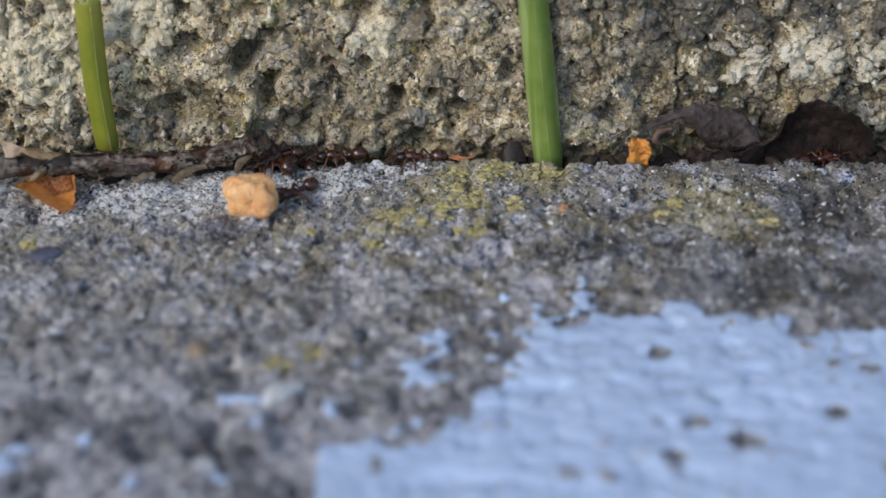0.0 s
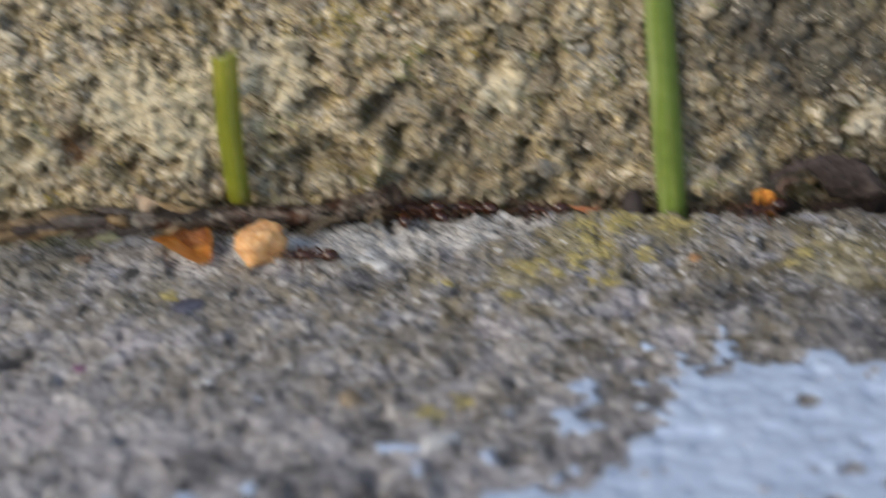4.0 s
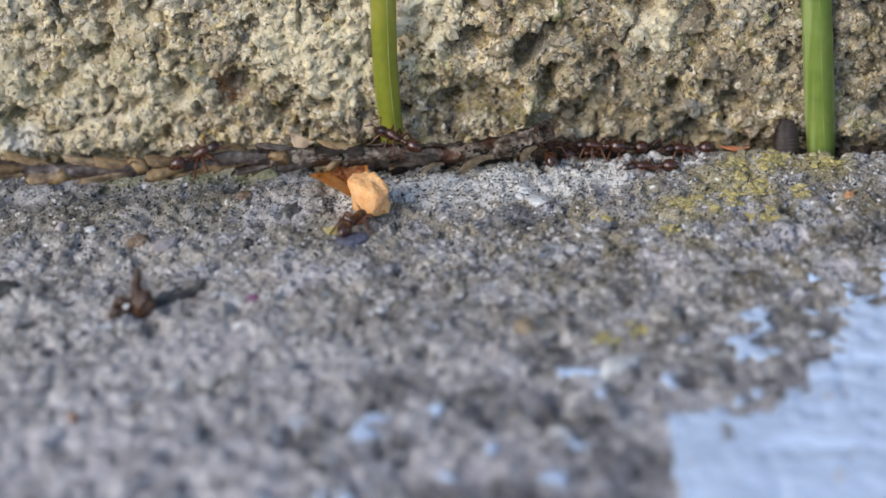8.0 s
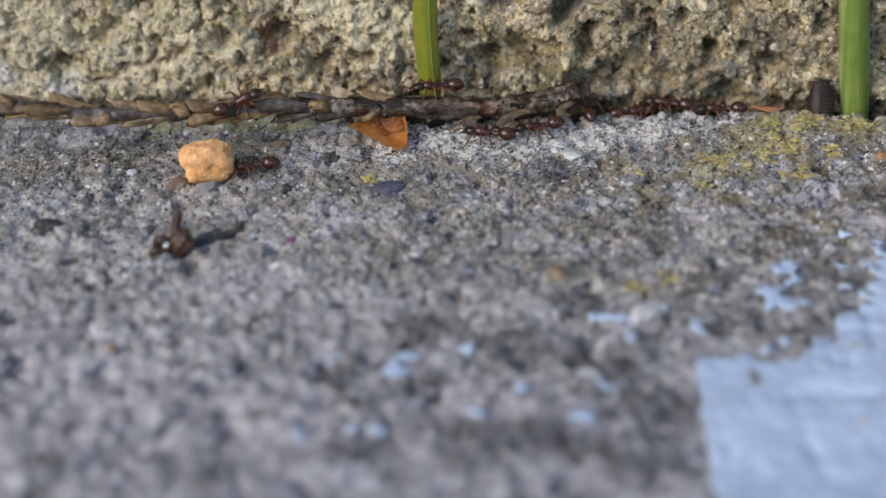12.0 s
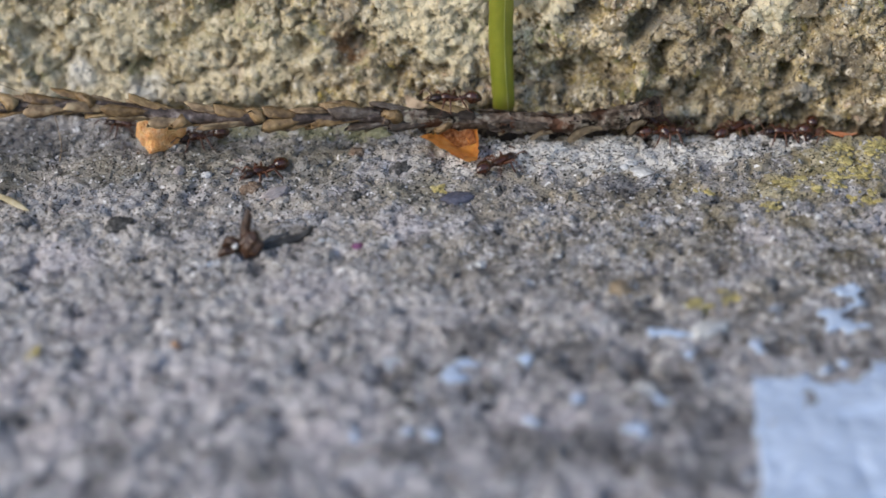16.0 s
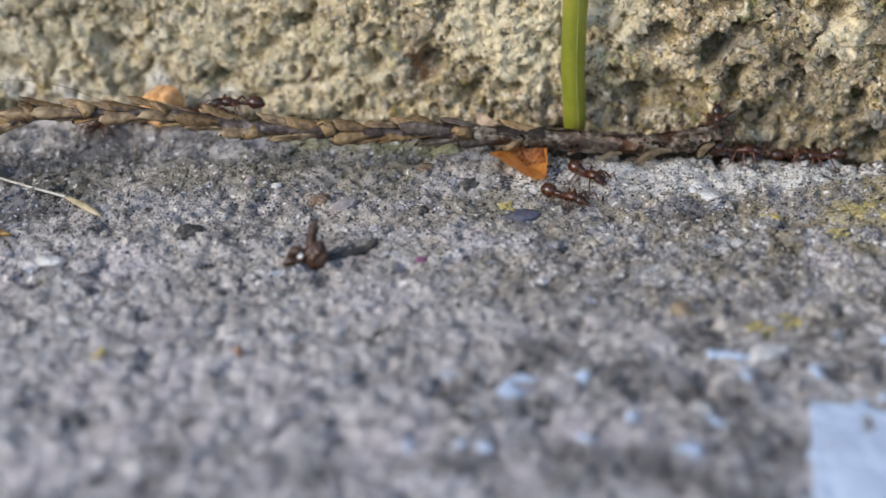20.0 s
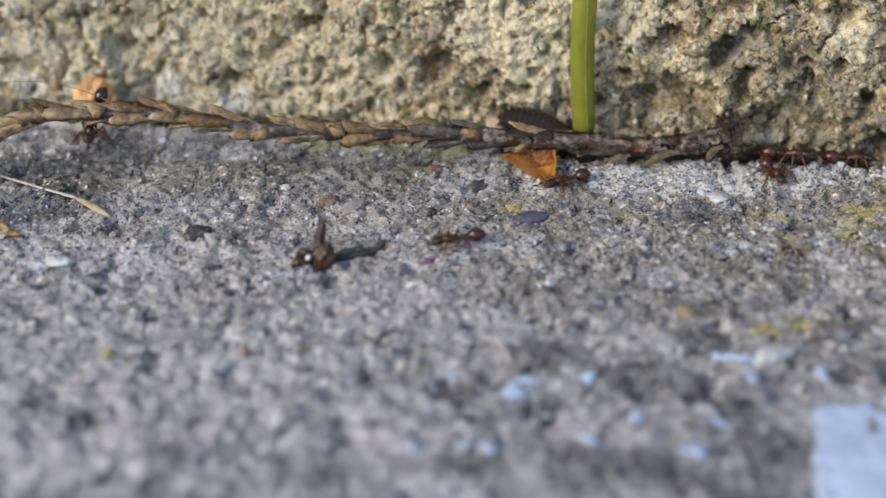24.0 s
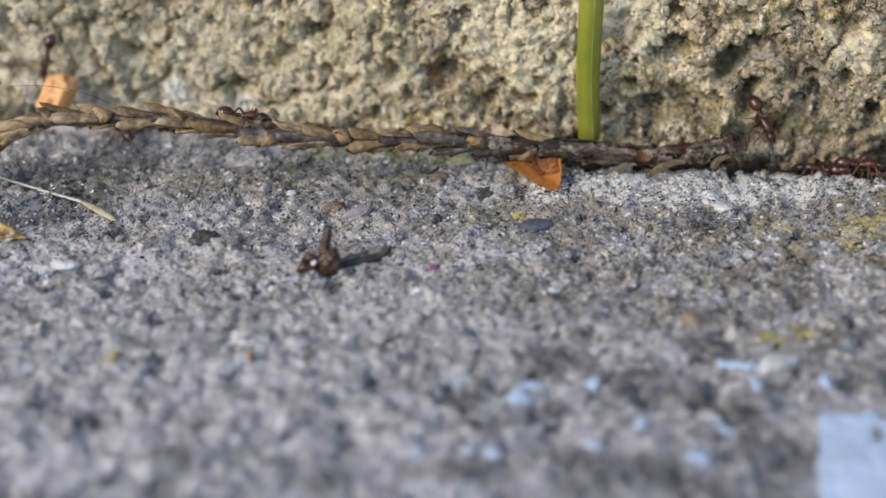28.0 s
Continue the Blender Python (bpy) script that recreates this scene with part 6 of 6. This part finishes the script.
    "late": [(0, 27.0, -0.8, None, 180, 0, 0), (12, 26.0, -0.8, None, 182, 0, 0), (20, 22.0, -1.0, None, 198, 0, 0), (23.5, 15.0, -4.3, None, 224, 0, 0), (23.8, 16.1, -4.9, None, 262, 0, 0), (24.1, 17.2, -5.6, None, 300, 0, 0), (24.4, 18.6, -10.5, None, 296, 0, 0), (24.7, 20.3, -12.0, None, 313, 0, 0), (25, 22.0, -14.2, None, 296, 0, 0), (25.3, 22.4, -16.4, None, 263, 0, 0), (25.6, 21.4, -19.1, None, 218, 0, 0), (25.9, 17.1, -20.5, None, 199, 0, 0), (26.2, 14.1, -21.6, None, 226, 0, 0), (26.5, 13.0, -24.8, None, 285, 0, 0), (26.8, 15.1, -25.4, None, 352, 0, 0), (27.1, 18.1, -25.5, None, 372, 0, 0), (27.4, 22.9, -23.8, None, 373, 0, 0), (27.7, 27.1, -23.4, None, 364, 0, 0), (28, 30.8, -23.2, None, 363, 0, 0)],
    "climber": [(0, 13.6, -1.6, None, 190, 0, 0), (0.75, 12.4, -4.4, None, 190, 0, 0), (1.5, 10.8, -5.7, None, 190, 0, 0), (2.5, 7.7, -4.4, None, 190, 0, 0), (3, 4.2, -2.9, None, 190, 0, 0), (3.5, 1.8, -3.1, None, 190, 0, 0), (4, 1.5, -2.1, None, 190, 0, 0), (4.5, 1.1, -5.2, 3.2, 150, 15, 0), (6.5, -0.4, -5.2, 3.6, 150, 15, 0), (7, -0.3, -5.2, 3.6, 150, 15, 0), (7.5, -0.9, -5.2, 3.2, 150, 15, 0), (8, -0.5, -5.2, 3.5, 150, 15, 0), (8.5, 0.0, -5.2, 2.5, 150, 15, 0), (9.5, 0.6, -4.0, 3.3, 196, 4, 0), (11, -0.6, -4.2, 3.4, 196, 4, 0), (12.5, -0.2, -4.1, 3.4, 196, 4, 0), (14.5, -0.9, -4.3, 3.5, 196, 4, 0), (16, -5.3, -5.6, 4.1, 196, 4, 0), (17, -7.7, -6.4, 4.5, 196, 4, 0), (17.5, -11.0, -7.5, 5.0, 196, 4, 0), (18, -16.0, -9.1, 5.6, 196, 4, 0), (18.5, -18.1, -9.8, 5.8, 196, 4, 0), (19, -21.5, -10.8, 6.0, 196, 4, 0), (19.5, -25.9, -11.7, 6.3, 196, 4, 0), (20, -30.5, -12.7, 6.9, 196, 4, 0), (20.5, -34.2, -13.4, 7.6, 196, 4, 0), (21, -37.6, -14.2, 8.1, 196, 4, 0), (21.5, -44.5, -14.6, 7.9, 185, 0, 0), (22.3, -47.0, -13.6, 6.4, 170, -30, 0), (22.9, -47.3, -11.6, 4.0, 135, -28, 0), (23.5, -47.6, -9.5, 1.5, 100, -25, 0), (25, -47.0, -6.0, 0.4, 110, 0, 0), (28, -46.0, -4.2, 0.4, 120, 0, 0)],
    "hanger": [(0, -20.3, -4.0, 0.4, 60, 0, 0), (2.4, -19.8, -4.2, 0.4, 0, 5, 0), (4.8, -19.3, -4.5, 0.4, -60, 10, 0), (5.8, -18.3, -8.4, 3.8, -70, 70, 0), (6.2, -17.8, -9.5, 4.6, -28, 45, 18), (6.6, -17.3, -10.6, 5.3, 15, 20, 35), (9, -17.3, -10.6, 5.3, 10, 22, 35), (10.5, -17.1, -10.6, 5.3, 20, 24, 35), (12.4, -17.3, -10.6, 5.3, 12, 20, 35), (12.8, -18.3, -9.5, 4.9, 81, 10, 18), (13.2, -19.3, -8.5, 4.5, 150, 0, 0), (14.2, -23.3, -5.0, 0.4, 170, 0, 0), (18, -46.0, -6.0, 0.4, 180, 0, 0), (19.75, -46.5, -4.5, 0.4, 240, 0, 0), (21.5, -47.0, -5.0, 0.6, 290, 20, 0), (22.6, -45.5, -11.0, 3.0, 265, -20, 0), (23.5, -43.9, -13.2, 6.0, 235, -66, 0), (24.1, -43.9, -13.2, 6.1, 235, -58, 0), (24.7, -42.6, -13.2, 5.0, 232, -52, 0), (25.3, -42.2, -13.2, 5.0, 232, -48, 0), (25.6, -41.8, -13.2, 5.3, 262, -40, 0), (25.9, -41.0, -13.2, 6.0, 315, -10, 0), (26.4, -39.5, -14.0, 6.6, 360, 10, 0), (27.2, -36.5, -13.5, 7.1, 370, -8, 0), (27.7, -33.0, -12.9, 6.5, 370, -8, 0), (28, -31.4, -12.6, 6.3, 372, -8, 0)],
    "edge_a": [(0, 19.8, 0.1, -0.45, 185, 0, 0), (3, 19.9, 0.1, -0.55, 175, 0, 0), (6.5, 20.7, 0.1, -0.55, 170, 0, 0), (8, 20.3, 0.1, -0.65, 180, 0, 0), (9, 19.8, 0.1, -0.95, 200, 0, 0), (10.5, 20.7, 0.1, -0.45, 170, 0, 0), (12.5, 21.2, 0.1, -0.25, 160, 0, 0), (14, 20.9, 0.1, -0.45, 113, 0, 0), (15.5, 20.7, 0.1, -0.55, 67, 0, 0), (17, 20.4, 0.1, -0.75, 20, 0, 0), (20, 19.8, 0.1, -0.85, 10, 0, 0), (25, 24.5, 0.1, -0.45, 5, 0, 0), (28, 24.7, 0.1, -0.55, 15, 0, 0)],
    "edge_b": [(0, 15.6, -0.1, -1.25, 150, 0, 0), (3, 15.7, -0.1, -0.85, 170, 0, 0), (4.67, 16.1, -0.1, -0.85, 117, 0, 0), (6.33, 16.6, -0.1, -0.95, 63, 0, 0), (8, 17.0, -0.1, -0.95, 10, 0, 0), (11, 16.0, -0.1, -1.15, 20, 0, 0), (14.5, 27.3, -0.1, -0.35, 5, 0, 0), (15.33, 27.6, -0.1, -0.35, -53, 0, 0), (16.17, 27.8, -0.1, -0.45, -112, 0, 0), (17, 28.1, -0.1, -0.45, -170, 0, 0), (20, 14.6, -0.1, -1.25, -190, 0, 0), (25, 18.3, -0.1, -0.55, -195, 0, 0), (28, 20.6, -0.1, -0.75, -185, 0, 0)],
    "edge_c": [(0, 14.2, -1.0, 0.4, 120, 15, 0), (8, 13.5, -1.2, 0.4, 90, 15, 0), (17, 13.0, -1.4, 0.6, 120, 10, 0), (21.5, 12.2, -1.0, 3.5, 85, 70, 0), (23.5, 12.6, -1.0, 1.2, 85, 70, 0), (24.3, 12.3, 0.2, 4.4, 70, 60, 20), (24.8, 12.4, 1.6, 6.9, 20, 12, 55), (25.6, 13.0, 1.8, 7.2, 5, 0, 60), (26.5, 13.8, 1.2, 6.4, -10, -30, 50), (28, 14.6, 0.2, 4.2, -40, -50, 0)],
    "edge_d": [(0, 63.2, -1.0, -1.2, 20, 0, 0), (1.5, 62.6, -1.3, -1.3, 60, 0, 0), (3, 62.5, -1.2, -1.3, 110, 0, 0), (5.5, 61.8, -1.2, -1.3, 145, 0, 0), (8, 61.0, -1.2, -1.3, 180, 0, 0), (28, 59.0, -1.2, -1.3, 190, 0, 0)],
    "helper": [(0, 14.5, -1.2, 0.1, 210, 0, 0), (2, 15.0, -1, 0.1, 200, 10, 0), (4.5, 15.5, -1, 0.1, 180, 0, 0), (8, 18.0, -0.8, 0.1, 170, 0, 0), (12, 9.0, -5.4, None, 200, 0, 0), (12.83, 10.3, -4.8, None, 140, 0, 0), (13.67, 11.7, -4.1, None, 80, 0, 0), (14.5, 13.0, -3.5, None, 20, 0, 0), (17, 14.0, -2.6, 0.5, 10, 0, 0), (21, 15.0, -2.4, 0.5, 0, 0, 0), (28, 24.5, -1.0, 0.4, 0, 0, 0)],
    "louse": [(0, -18.0, 0.4, -4.5, 20, 0, 0), (21.8, -17.0, 0.4, -4.5, 15, 0, 10), (22.8, -16.0, -0.6, -0.5, 5, 30, 40), (23.5, -8.2, -0.6, 2.3, 0, 0, 45), (23.9, -5.9, -0.6, 1.8, 0, -18, 50), (24.3, -5.2, -0.6, 1.7, 0, -15, 50), (24.7, -5.2, -0.6, 2.1, 0, -12, 52), (25.1, -5.4, -0.6, 2.9, 0, 0, 58), (25.3, -5.5, -0.6, 4.4, 0, 25, 60), (25.5, -5.3, -0.6, 4.9, 0, 38, 64), (25.7, -5.1, -0.6, 5.4, 0, 52, 68), (25.9, -4.4, -0.6, 5.9, 0, 52, 72), (26.1, -3.4, -0.6, 7.8, 0, 55, 76), (26.3, -1.2, -0.6, 9.9, 0, 48, 80), (26.5, 2.0, -0.6, 12.2, 0, 33, 84), (26.7, 4.2, -0.6, 13.8, 0, 22, 86), (26.9, 7.7, -0.6, 15.7, 0, 15, 86), (27.1, 11.5, -0.6, 18.9, 0, 30, 86), (28, 16.0, -0.6, 26.0, 0, 50, 86)],
    "pill": [(0, 35.4, -0.7, -0.4, 90, 78, 0), (3, 35.3, -0.7, -0.4, 90, 78, 0), (4.5, 34.7, -0.7, 0.1, 90, 78, 0), (8, 35.2, -0.7, 0.8, 90, 78, 0), (11, 35.3, -0.7, 1.0, 90, 78, 0), (28, 35.3, -0.7, 1.0, 90, 78, 0)],
}


def at_pose(x, y, z, heading, pitch=0.0, lean=0.0):
    zz = on_slab(x, y) + 0.03 if z is None else z
    return pose(x * MM, y * MM, zz * MM) @ pose(0, 0, 0, 0, 0, heading) @ pose(0, 0, 0, 0, -pitch, 0) @ pose(0, 0, 0, lean, 0, 0)


def step_legs(ant, rows, seed):
    """The tripod gait: legs swing in turn, as wide as the ant goes fast."""
    legs = [o for o in ant.children if o.name.split(".")[0] == "leg"]
    times = np.array([r[0] for r in rows])
    place = np.array([r[1:3] for r in rows], float)
    ticks = np.arange(0, 28.01, 0.14)
    px, py = np.interp(ticks, times, place[:, 0]), np.interp(ticks, times, place[:, 1])
    speed = np.hypot(np.gradient(px, 0.14), np.gradient(py, 0.14))
    for k, leg in enumerate(legs):
        base = leg.matrix_basis.translation.copy()
        phase = (k % 2) ^ ((k // 2) % 2)
        out = []
        for i, t in enumerate(ticks):
            wide = 17 * min(1, speed[i] / 4)
            s = 1 if (i + phase + seed) % 2 else -1
            out.append((min(28.0, float(t)), pose(*base, 0 if s < 0 else 0.25 * wide * (1 if base.y > 0 else -1), 0, s * wide * (1 if base.y > 0 else -1))))
        walk(leg, out)


def motions():
    walk(crumb, [(r[0], at_pose(*r[1:])) for r in ROUTES["crumb"]])
    walk(louse, [(r[0], at_pose(*r[1:])) for r in ROUTES["louse"]])
    walk(pill, [(r[0], at_pose(*r[1:])) for r in ROUTES["pill"]])
    for n, (key, ant) in enumerate(ANTS.items()):
        walk(ant, [(r[0], at_pose(*r[1:])) for r in ROUTES[key]])
        step_legs(ant, ROUTES[key], n)


motions()
